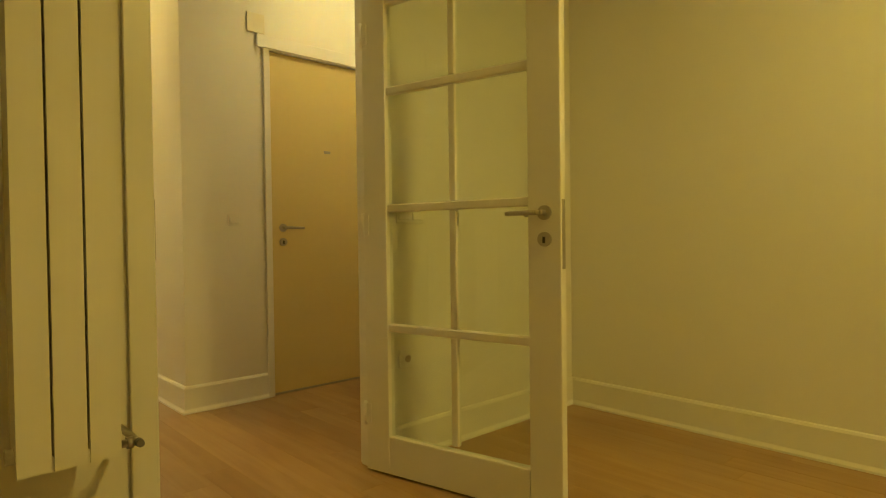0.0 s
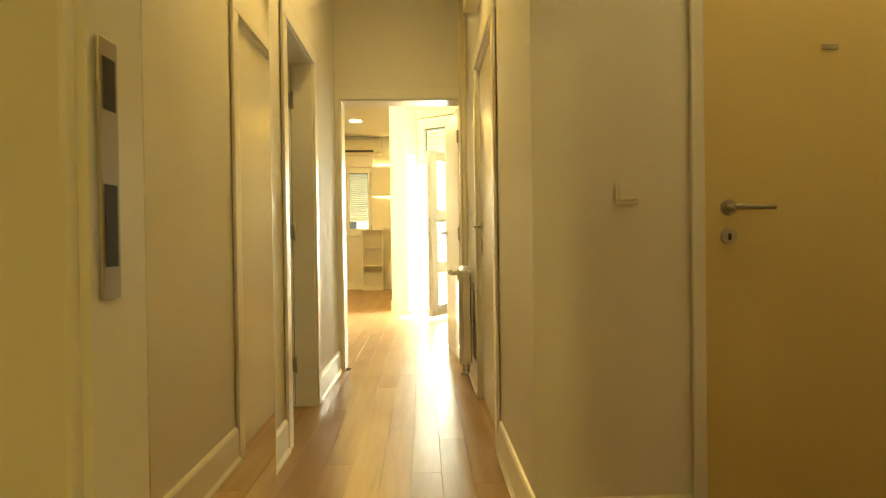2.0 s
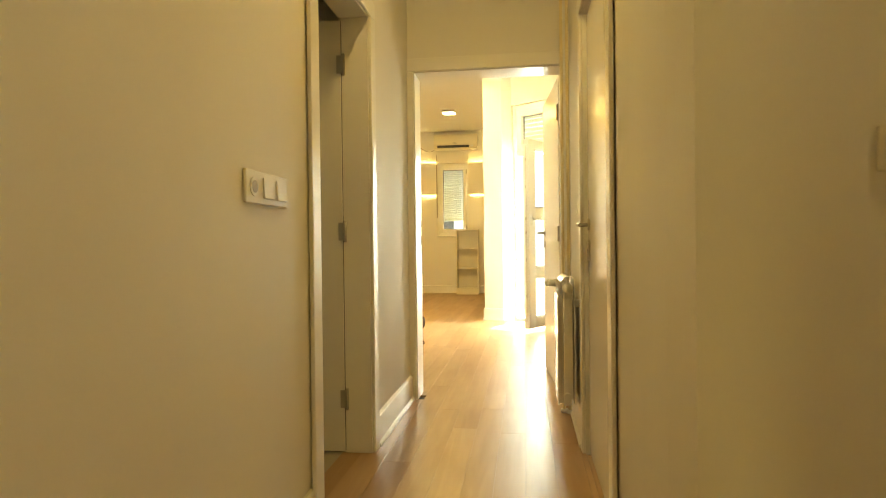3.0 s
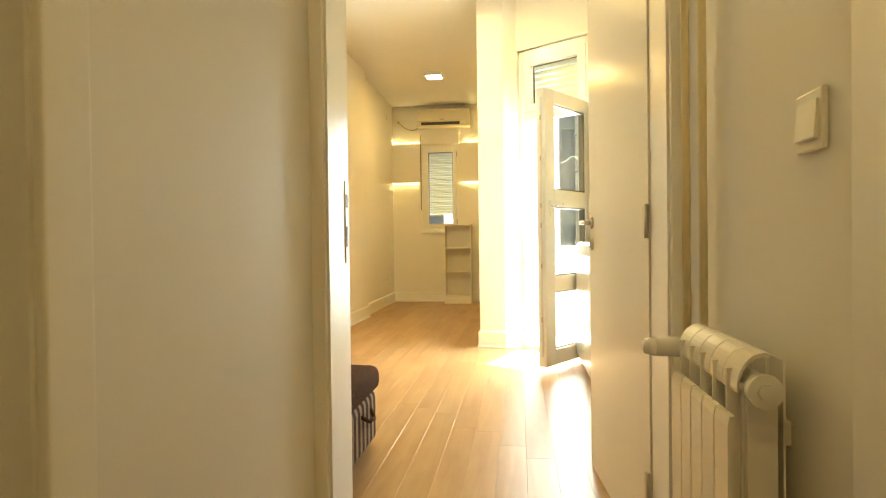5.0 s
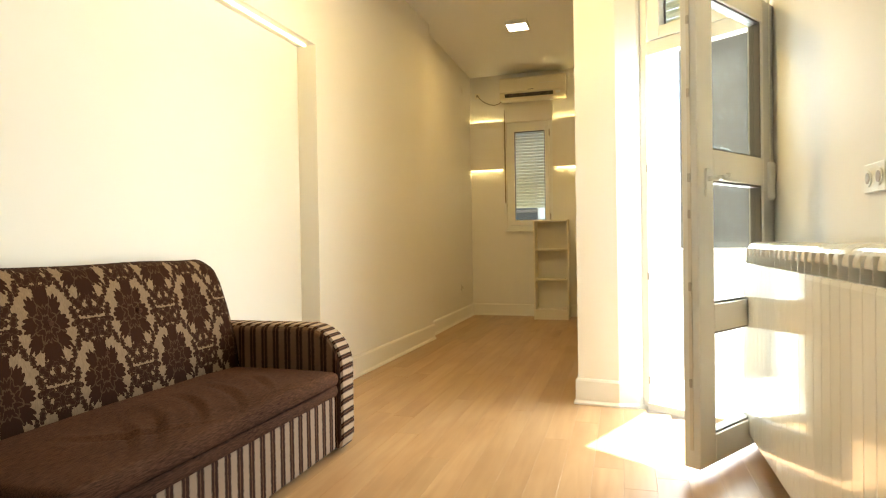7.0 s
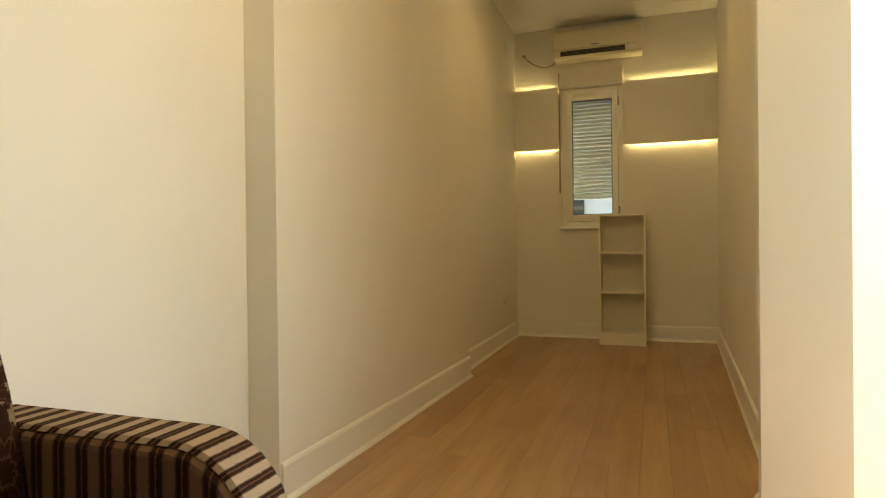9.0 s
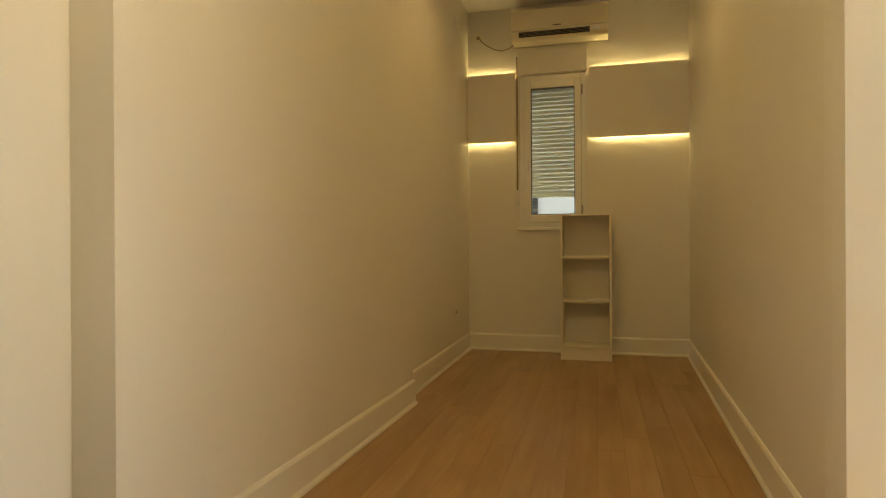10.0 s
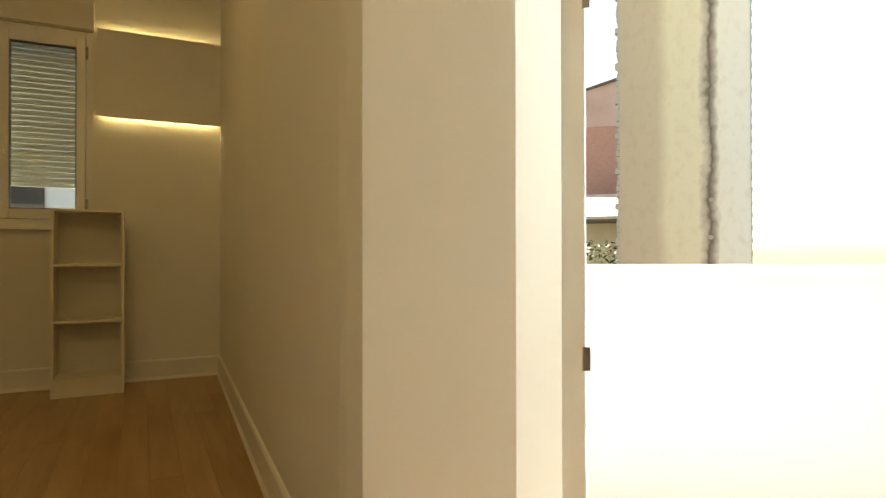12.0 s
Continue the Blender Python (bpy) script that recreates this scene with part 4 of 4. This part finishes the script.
# heating pipes in the corridor corner, with a low loop to the radiator
for k, x in enumerate((1.213, 1.182)):
    pipe = thing("heating_pipe", Matrix.Translation((x, 5.87 + 0.02 * k, 0)), "cream painted vertical heating pipe in the corridor corner", "pipe", "heating pipes")
    part("pipe", tube((0, 0, 0.0), (0, 0, H1), 0.009, n=14), GLUE, pipe)
    for z in (0.012, H1 - 0.012):
        part("collar", tube((0, 0, z - 0.011), (0, 0, z + 0.011), 0.02, n=16), PVC, pipe)
# ---- mirror on the hall stub ----
m_ = thing("mirror", Matrix.Translation((0.6345, 2.056, 0)), "tall frameless mirror covering the hall wall", "mirror")
part("mirror_pane", box(0.0005, 0.006, 0.0, 0.465, 0.012, 2.90, bevel=0.0008, seg=1), MIRROR, m_)

# ---- switches and sockets ----


def plate(at, facing, wide, high, label, category, gangs=1, socket=False, mat=PLASTIC):
    """Wall plate: local x along the wall, y out of it."""
    t = thing("wall_switch" if not socket else "wall_socket", Matrix.Translation(at) @ Matrix.Rotation(radians(facing), 4, "Z"), label, category)
    part("plate", box(-wide / 2, wide / 2, 0.0004, 0.010, -high / 2, high / 2, bevel=0.003), mat, t)
    step = wide / gangs
    for k in range(gangs):
        x = -wide / 2 + step * (k + 0.5)
        if socket or (gangs > 2 and k == gangs - 1):
            part("socket_face", tube((x, 0.0102, 0), (x, 0.013, 0), 0.026, n=20), mat, t)
            # brown disc paints the shade inside the socket's well
            part("socket_well_shade", tube((x, 0.0132, 0), (x, 0.0138, 0), 0.017, n=20), WELL_SHADE, t)
        else:
            part("rocker", prism([(0.0102, -high * 0.32), (0.017, -high * 0.30), (0.0125, high * 0.32), (0.0102, high * 0.32)], "x", x - step * 0.38, x + step * 0.38), mat, t)
    return t


plate((0.2405, 3.98, 1.14), -90, 0.27, 0.09, "white switch and socket strip beside the bathroom door", "light switch", 3)
plate((1.2395, 5.42, 1.155), 90, 0.080, 0.088, "white rocker light switch near the corridor radiator", "light switch")
plate((1.54, 3.3745, 1.118), 180, 0.070, 0.070, "cream light switch beside the entrance door", "light switch", mat=PAINT)
plate((1.4195, 8.35, 1.168), 90, 0.155, 0.085, "white double wall socket above the radiator", "wall socket", 2, True)
plate((-1.2655, 13.75, 0.42), -90, 0.082, 0.082, "white wall socket low on the alcove wall", "wall socket", 1, True)
plate((-1.268, 13.9, 2.98), -90, 0.08, 0.08, "blank white junction cover high on the wall", "cover plate")
plate((-1.165, 14.354, 2.99), 180, 0.075, 0.075, "old cream socket beside the air conditioner", "wall socket", 1, True, YELLOWED)
plate((1.71, 1.9495, 0.45), 180, 0.082, 0.082, "white wall socket near the glazed door", "wall socket", 1, True)
plate((1.74, 1.9495, 1.10), 180, 0.16, 0.08, "white double light switch near the glazed door", "light switch", 2)
c = thing("cover_plate", Matrix.Translation((1.70, 3.374, 2.335)), "plain cream electrical cover plate above the entrance", "cover plate")
part("cover", box(-0.058, 0.058, -0.012, 0.0, -0.06, 0.06, bevel=0.003), YELLOWED, c)
# fuse box high on the corridor wall
f = thing("fuse_box", Matrix.Translation((1.24, 4.93, 2.34)), "small cream fuse box high on the corridor wall", "fuse box")
part("case", box(-0.085, -0.0005, -0.16, 0.16, 0.0, 0.30, bevel=0.006), YELLOWED, f)
part("lid", box(-0.093, -0.0855, -0.14, 0.14, 0.10, 0.27, bevel=0.003), DIMGLASS, f, "smoked lid")
part("cable", path_tube([(-0.06, -0.14, 0.3005), (-0.06, -0.14, 0.45), (-0.02, -0.14, 0.62)], 0.008), GREY, f)

# ---- corner sofa ----
sofa = thing("corner_sofa", Matrix.Translation((-0.99, 7.9, 0)), "brown suede corner sofa with damask backrest and striped arm", "sofa")
X0, XF = -0.36, 0.41      # back and front of the long side, in the sofa's axes
Y1 = 0.98                 # inner side of the arm


def cushion(x0, x1, y0, y1, z0, z1, bevel, cuts=10, puff=0.012, seed=0.0, crease=0.0):
    bm = bmesh.new()
    add_box(bm, x0, x1, y0, y1, z0, z1, bevel=bevel, seg=4)
    bmesh.ops.subdivide_edges(bm, edges=[e for e in bm.edges if e.calc_length() > 0.12], cuts=cuts, use_grid_fill=True)
    for v_ in bm.verts:
        a = (v_.co.x - x0) / (x1 - x0)
        b_ = (v_.co.y - y0) / (y1 - y0)
        w_ = max(0, 16 * a * (1 - a) * b_ * (1 - b_)) ** 0.5
        up = (v_.co.z - z0) / (z1 - z0)
        n_ = noise.noise((v_.co.x * 4 + seed, v_.co.y * 4, v_.co.z * 4 + seed))
        v_.co.z += up * (puff * w_ + 0.006 * n_)
        if crease:
            for yc, bend, reach in ((-0.20, 0.9, 0.30), (0.02, -0.8, 0.26), (0.16, -0.9, 0.30), (0.34, -0.8, 0.34), (0.52, -0.7, 0.36), (0.74, -0.8, 0.22)):
                q_ = v_.co.y - yc - bend * (a - 0.35) ** 2
                fade = max(0, 1 - abs(a - 0.70) / reach)
                v_.co.z -= up * crease * fade * (math.exp(-(q_ / 0.016) ** 2) - 0.7 * math.exp(-((q_ - 0.035) / 0.022) ** 2))
    return bm


part("seat_base", box(X0, XF - 0.015, -0.46, Y1 - 0.002, 0.03, 0.285, bevel=0.012), STRIPE_Y, sofa, "brown and cream striped front")
part("seat_lip", cushion(X0 + 0.02, XF + 0.005, -0.47, Y1 - 0.004, 0.286, 0.335, 0.018, cuts=14, puff=0.0), SUEDE, sofa)
part("seat_cushion", cushion(X0 + 0.12, XF + 0.012, -0.47, Y1 - 0.006, 0.336, 0.402, 0.026, cuts=64, puff=0.022, seed=2, crease=0.012), SUEDE, sofa, "dark brown suede seat with soft creases", smooth=True)
# chaise on the near end
part("chaise_base", box(X0, 1.098, -1.42, -0.545, 0.03, 0.27, bevel=0.03, seg=3), STRIPE_Y, sofa, "brown and cream striped chaise side")
part("chaise_cushion", cushion(X0 + 0.02, 1.115, -1.43, -0.528, 0.271, 0.385, 0.04, cuts=14, puff=0.018, seed=7), SUEDE, sofa, "dark brown suede chaise top", smooth=True)
# backrest leaning on the wall, thick with a round top
prof = [(-0.36, 0.285), (-0.13, 0.40), (-0.165, 0.55), (-0.205, 0.72), (-0.235, 0.85), (-0.265, 0.91), (-0.305, 0.935), (-0.345, 0.925), (-0.365, 0.88), (-0.372, 0.60)]
bm = bmesh.new()
ny = 84
grid = []
for k in range(ny + 1):
    y = -1.40 + (Y1 - 0.002 + 1.40) * k / ny
    endr = min(1.0, (ny - k) / 3.0) ** 0.5
    row = []
    for (x, z) in prof:
        bulge = 0.018 * math.sin(math.pi * min(1, max(0, (z - 0.36) / 0.5)))
        tuft = 0.02 * max(0, 1 - math.hypot(((y + 0.10) % 0.36 - 0.18) / 0.10, (z - 0.68) / 0.12))
        zz = z if z < 0.5 else 0.5 + (z - 0.5) * (0.91 + 0.09 * endr)
        row.append(bm.verts.new((x + (bulge - tuft if x > -0.3 else 0), y, zz + 0.006 * noise.noise((y * 3, z * 5, 1)))))
    grid.append(row)
for a, b_ in zip(grid, grid[1:]):
    for k in range(len(prof)):
        bm.faces.new((a[k], a[(k + 1) % len(prof)], b_[(k + 1) % len(prof)], b_[k]))
bm.faces.new(grid[0][::-1])
bm.faces.new(grid[-1])
part("backrest", bm, DAMASK, sofa, "beige backrest with chocolate damask medallions", smooth=True)
for k, (y, z) in enumerate(((0.62, 0.60), (0.42, 0.74), (0.22, 0.60), (0.02, 0.74), (-0.2, 0.60))):
    x = -0.13 - 0.075 * (z - 0.40) / 0.32 + 0.012
    part("button", tube((x - 0.012, y, z), (x + 0.004, y, z), 0.014, 0.010, n=12), SUEDE, sofa)
# rounded arm at the far end
arm = [(-0.36, 0.03), (-0.36, 0.600)] + [(0.23 + 0.185 * math.sin(t), 0.412 + 0.19 * math.cos(t)) for t in (math.pi / 2 * j / 10 for j in range(11))] + [(0.415, 0.34), (0.415, 0.08), (0.40, 0.03)]
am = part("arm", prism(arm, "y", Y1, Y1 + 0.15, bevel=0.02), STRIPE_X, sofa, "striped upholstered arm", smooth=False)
band = arm[1:]
bm = bmesh.new()
rows_ = []
for k, (x, z) in enumerate(band):
    nx, nz = ((0, 1) if k == 0 else (1, 0) if k >= 11 else (math.sin(math.pi / 2 * (k - 1) / 10), math.cos(math.pi / 2 * (k - 1) / 10)))
    rows_.append([bm.verts.new((x + nx * d_, y, z + nz * d_)) for d_, y in ((0.001, Y1 + 0.012), (0.011, Y1 + 0.020), (0.011, Y1 + 0.130), (0.001, Y1 + 0.138))])
for a, b_ in zip(rows_, rows_[1:]):
    for q in range(3):
        bm.faces.new((a[q], a[q + 1], b_[q + 1], b_[q]))
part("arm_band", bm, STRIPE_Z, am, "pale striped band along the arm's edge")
for x, y in ((-0.3, 0.9), (0.33, 1.06), (-0.3, -1.3), (0.98, -1.3), (0.98, -0.62)):
    part("foot", tube((x, y, 0.0), (x, y, 0.0305), 0.022, 0.026, n=14), DARK, sofa)
part("pull_loop", path_tube([(1.094, -0.84, 0.215), (1.125, -0.80, 0.185), (1.128, -0.72, 0.178), (1.094, -0.66, 0.205)], 0.009), SUEDE, sofa, "brown fabric pull loop")

# ---- shelf unit ----
sh = thing("shelf_unit", Matrix.Translation((-0.162, 13.975, 0)), "narrow empty white shelf unit standing below the window", "shelf")
SW, SD, SH = 0.432, 0.27, 1.268
for x in (-SW / 2, SW / 2 - 0.018):
    part("side_panel", box(x, x + 0.018, 0, SD, 0, SH, bevel=0.0012), MELAMINE, sh)
part("top", box(-SW / 2 + 0.0182, SW / 2 - 0.0182, 0.0005, SD, SH - 0.018, SH, bevel=0.0012), MELAMINE, sh)
for z in (0.105, 0.497, 0.880):
    part("shelf", box(-SW / 2 + 0.0182, SW / 2 - 0.0182, 0.004, SD - 0.006, z, z + 0.018, bevel=0.0012), MELAMINE, sh)
part("plinth", box(-SW / 2 + 0.0182, SW / 2 - 0.0182, 0.010, 0.025, 0.0, 0.1045), MELAMINE, sh)
part("back_panel", box(-SW / 2 + 0.0182, SW / 2 - 0.0182, SD - 0.0055, SD - 0.0005, 0.0, SH - 0.0185), MELAMINE, sh)

# ---- air conditioner ----
ac = thing("air_conditioner", Matrix.Translation((-0.392, 14.352, 2.865)), "aged white split air conditioner above the alcove window", "air conditioner")
prof_ac = [(0, 0.0), (0, 0.30), (-0.12, 0.302), (-0.172, 0.288), (-0.188, 0.262), (-0.192, 0.095), (-0.186, 0.088)]
part("upper_body", prism([(0, 0.093)] + prof_ac[1:6] + [(-0.190, 0.093)], "x", -0.43, 0.43, bevel=0.006), YELLOWED, ac)
part("lower_body", prism([(0, 0.0), (-0.160, 0.0), (-0.178, 0.010), (-0.187, 0.030), (-0.189, 0.088), (0, 0.088)], "x", -0.43, 0.43, bevel=0.006), YELLOWED, ac)
slot = part("outlet", prism([(-0.176, 0.026), (-0.1905, 0.028), (-0.1925, 0.074), (-0.176, 0.076)], "x", -0.36, 0.27), DARK, ac, "dark air outlet")
for k in range(3):
    part("louvre", box(-0.355, 0.265, -0.197, -0.1928, 0.036 + k * 0.013, 0.039 + k * 0.013), GREY, slot)
for k in range(6):
    part("vane", box(-0.30 + k * 0.1, -0.296 + k * 0.1, -0.196, -0.185, 0.034, 0.074), GREY, slot)
part("badge", box(-0.055, 0.02, -0.1935, -0.1922, 0.112, 0.121), GREY, ac, "small dark maker's badge")
part("display", box(0.30, 0.36, -0.1915, -0.1865, 0.040, 0.072, bevel=0.001), PVC, ac)
part("trim_line", box(0.1, 0.3, -0.1935, -0.1922, 0.185, 0.190), PVC, ac)
part("power_cable", path_tube([(-0.43, -0.03, 0.022), (-0.48, -0.02, -0.008), (-0.54, -0.014, -0.018), (-0.61, -0.012, -0.002), (-0.68, -0.012, 0.035), (-0.74, -0.012, 0.085), (-0.765, -0.016, 0.125)], 0.005), CABLE, ac, "thin beige power cable")

# ---- balcony and the yard outside ----
n_out, u_out = Vector((0.5435, 0.8394, 0)), Vector((0.8394, -0.5435, 0))
BW = Matrix.Translation((1.115, 9.8625, 0)) @ Matrix.Rotation(math.atan2(u_out.y, u_out.x), 4, "Z")   # x along the door wall, y outwards


def building(name, m, label, category="building"):
    return thing(name, m, label, category)


def outside(name, bm, mat, label, category, m=BW):
    ob = structure(name, bm, mat, label, category)
    ob.matrix_world = m
    return ob


nf = building("opposite_house", Matrix.Translation((-1.2, 21.0, -8)), "pale house across the yard with a dark window band")
part("wall", box(-4.2, 3.0, 0, 5, 0, 12.5), WHITEWASH, nf)
part("window", box(-4.0, -0.05, -0.05, -0.0005, 9.25, 10.6), DIMGLASS, nf, "dark window band")
part("window_bar", box(-4.0, -0.05, -0.10, -0.0505, 9.70, 9.77), GREYWALL, nf)
part("window_bar", box(-0.85, -0.80, -0.09, -0.0505, 9.25, 9.6995), STAIN, nf)
part("window_sill", box(-4.0, -0.02, -0.16, -0.0505, 9.40, 9.46), WHITEWASH, nf)
outside("balcony_floor", box(-1.0, 3.2, 0.10, 1.45, -0.2, -0.015), STONE, "pale sunlit balcony floor", "balcony")
par = thing("balcony_parapet", BW, "solid white rendered balcony parapet in the sun", "parapet", kind="structure")
part("parapet_wall", box(-1.25, 3.2, 1.33, 1.45, -0.5, 0.875), WHITEWASH, par)
part("coping", box(-1.25, 3.23, 1.30, 1.48, 0.8755, 0.92, bevel=0.008), WHITEWASH, par)
part("side_wall", box(3.08, 3.2, 0.1, 1.3295, -0.5, 0.875), WHITEWASH, par)
outside("facade_lower", box(-0.55, 3.4, -0.1, 0.095, -8.0, -0.21), WHITEWASH, "white rendered house wall below the balcony", "wall")
structure("ground", box(-400, 400, -400, 400, -8.2, -8.0), GROUND, "paved yard ground reaching the horizon", "ground")


# neighbour with weathered plaster flank
fl = building("neighbour_house", Matrix.Translation((5.63, 15.09, -8)) @ Matrix.Rotation(math.atan2(-1.13, 1.0), 4, "Z"), "old house flank with weathered beige plaster and damp stain")
bm = box(0, 1.505, 0, 6, 0, 21)
part("wall", bm, FLANK, fl)
for z in (9.15, 8.72, 8.38, 9.6):
    part("pipe_stub", tube((1.07, -0.002, z), (1.07, -0.05, z), 0.028, n=12), PLASTER, fl)
for k in range(100):
    part("quoin_stone", box(-0.02 - 0.02 * (k % 3 == 0) - 0.012 * (k % 2), 0.0, -0.012, 0.10, 6.6 + k * 0.075, 6.668 + k * 0.075), PLASTER, fl)
    part("edge_brick", box(1.5055, 1.515 + 0.008 * (k % 2), -0.010, 0.10, 6.6 + k * 0.075, 6.668 + k * 0.075), PLASTER, fl)
part("ledge", box(1.08, 1.53, -0.05, -0.0005, 8.0, 8.06), STAIN, fl)
# dark glazed rear wing, in its own shade
dk = building("rear_wing", Matrix.Translation((1.72, 16.4, -8)), "shaded grey rear wing with dark metal windows and a downpipe")
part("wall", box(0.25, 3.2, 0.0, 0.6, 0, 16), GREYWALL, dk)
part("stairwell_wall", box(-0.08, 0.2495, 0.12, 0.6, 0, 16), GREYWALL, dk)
for k in range(12):
    z = 5.0 + k * 0.62
    fr = part("window", box(-0.06, 0.22, 0.06, 0.1195, z, z + 0.58), DUSTYGLASS if k % 3 else DIMGLASS, dk, "dusty stairwell window")
    part("window_frame", box(-0.08, 0.245, 0.03, 0.0595, z + 0.581, z + 0.619), STAIN, fr)
    part("mullion", box(0.065, 0.085, 0.035, 0.0595, z + 0.0005, z + 0.5805), STAIN, fr)
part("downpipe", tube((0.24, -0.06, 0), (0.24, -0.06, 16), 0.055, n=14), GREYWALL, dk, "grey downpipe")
for k in range(14):
    part("pipe_collar", tube((0.24, -0.06, 4 + k * 0.7), (0.24, -0.06, 4.06 + k * 0.7), 0.068, n=14), STAIN, dk)
part("cable", path_tube([(0.31, -0.13, 11.05), (0.295, -0.14, 10.9), (0.27, -0.14, 10.76), (0.245, -0.14, 10.64), (0.23, -0.13, 10.54), (0.205, -0.13, 10.56), (0.17, -0.12, 10.60), (0.12, -0.12, 10.61), (0.07, -0.11, 10.58), (0.02, -0.10, 10.53), (-0.04, -0.09, 10.50), (-0.08, -0.05, 10.50)], 0.010), PALE, dk, "loose pale cable")
part("cable", path_tube([(0.62, -0.02, 10.30), (0.55, -0.04, 10.36), (0.47, -0.05, 10.38), (0.40, -0.06, 10.33), (0.36, -0.08, 10.22), (0.345, -0.10, 10.08), (0.36, -0.10, 9.94), (0.40, -0.08, 9.86)], 0.010), PALE, dk)
# far houses and shrub between them
fh = building("far_house", Matrix.Translation((9.2, 19.2, -8)) @ Matrix.Rotation(radians(-45), 4, "Z"), "distant pink rendered house with exposed brick below")
part("wall", prism([(-3.0, 11.7), (1.0, 11.7), (1.0, 12.9), (-3.0, 11.82)], "y", 0, 3), PINKWALL, fh)
part("parapet_cap", prism([(-3.0, 11.821), (1.0, 12.901), (1.0, 12.95), (-3.0, 11.87)], "y", -0.06, 3), STAIN, fh)
part("brick_base", box(-3, 1.0, -0.02, 3, 0, 11.6995), REDBRICK, fh)
lh = building("low_house", Matrix.Translation((7.6, 17.6, -7.45)) @ Matrix.Rotation(radians(-45), 4, "Z"), "low cream house with a pale tiled roof")
part("wall", box(-3, 0.6, 0.4, 2.5, -0.55, 9.0), CREAMWALL, lh)
rf = part("roof", prism([(0.0, 9.01), (0.0, 9.07), (1.4, 9.6), (2.9, 9.07), (2.9, 9.01), (1.4, 9.5)], "x", -3.2, 0.8), ROOFGREY, lh, "pale tiled roof")
part("gutter", tube((-3.2, -0.04, 8.99), (0.8, -0.04, 8.99), 0.05, n=10), STAIN, lh)
shrub = thing("shrub", Matrix.Translation((6.55, 16.75, -8)), "flowering green shrub with pale blossom", "shrub")
bm = bmesh.new()
add_tube(bm, (0, 0, 0), (0.02, 0, 7.6), 0.05, 0.02, n=8)
for k in range(9):
    a = k * 2.4
    add_tube(bm, (0.02, 0, 5.6 + k * 0.25), (0.02 + 0.4 * math.cos(a), 0.4 * math.sin(a), 6.9 + k * 0.22), 0.02, 0.008, n=6)
part("stem", bm, STAIN, shrub)
rng = random.Random(4)


def leaf_cloud(count, size):
    bm = bmesh.new()
    for _ in range(count):
        a, r_, z = rng.uniform(0, 6.283), 0.5 * rng.random() ** 0.5, rng.uniform(6.6, 9.15)
        c_ = Vector((r_ * math.cos(a) * 1.0, r_ * math.sin(a), z))
        d1 = Vector((rng.uniform(-1, 1), rng.uniform(-1, 1), rng.uniform(-0.6, 0.6))).normalized() * size
        d2 = d1.cross(Vector((rng.uniform(-1, 1), rng.uniform(-1, 1), 1))).normalized() * size * 0.5
        bm.faces.new([bm.verts.new(c_ + q) for q in (-d1, d2, d1, -d2)])
    return bm


part("leaves", leaf_cloud(900, 0.05), LEAVES, shrub)
part("blossom", leaf_cloud(260, 0.04), PALE, shrub, "pale blossom")

# ---- floor boards, one by one ----
rng = random.Random(11)
PW = 0.128


def board_runs(x):
    """Stretches of floor along y under the column of boards at x."""
    runs = []
    if -1.6 < x < 2.98:
        runs.append([-2.2, 2.02])
    if 0.24 < x < 1.24:
        runs[-1][1] = 6.24 if 0.30 < x < 1.18 else 6.10
    elif 1.24 <= x < 2.9:
        runs[-1][1] = 3.44
    if -1.42 < x < 0.72:
        runs.append([6.20, 14.36])
    elif 0.72 <= x < 1.42:
        runs.append([6.20, 9.98 - 0.648 * (x - 0.84)])
    if len(runs) == 2 and runs[1][0] - runs[0][1] < 0.1:
        runs = [[runs[0][0], runs[1][1]]]
    return runs


def board(x0, x1, y0, y1):
    g_ = 0.00035
    bm = bmesh.new()
    e_ = 0.0006
    lo = [bm.verts.new(p_) for p_ in ((x0 + g_, y0 + g_, -0.013), (x1 - g_, y0 + g_, -0.013), (x1 - g_, y1 - g_, -0.013), (x0 + g_, y1 - g_, -0.013))]
    mid = [bm.verts.new((v_.co.x, v_.co.y, -e_)) for v_ in lo]
    hi = [bm.verts.new((p_[0], p_[1], 0.0)) for p_ in ((x0 + g_ + e_, y0 + g_ + e_), (x1 - g_ - e_, y0 + g_ + e_), (x1 - g_ - e_, y1 - g_ - e_), (x0 + g_ + e_, y1 - g_ - e_))]
    for a, b_ in ((lo, mid), (mid, hi)):
        for k in range(4):
            bm.faces.new((a[k], a[(k + 1) % 4], b_[(k + 1) % 4], b_[k]))
    bm.faces.new(hi)
    return bm


for y0, y1 in ((3.4402, 4.62), (4.62, 6.10)):
    part("floor_board", board(1.216, 1.2395, y0, y1), BOARDS, floor)
x = -1.60
while x < 2.98:
    for y0, y1 in board_runs(x + PW / 2):
        y = y0 - rng.uniform(0.0, 1.3)
        while y < y1:
            end = y + rng.choice((1.45, 1.75, 2.05))
            a, b_ = max(y, y0), min(end, y1)
            if b_ - a > 0.06:
                part("floor_board", board(x, min(x + PW, 2.98), a, b_), BOARDS, floor)
            y = end
    x += PW
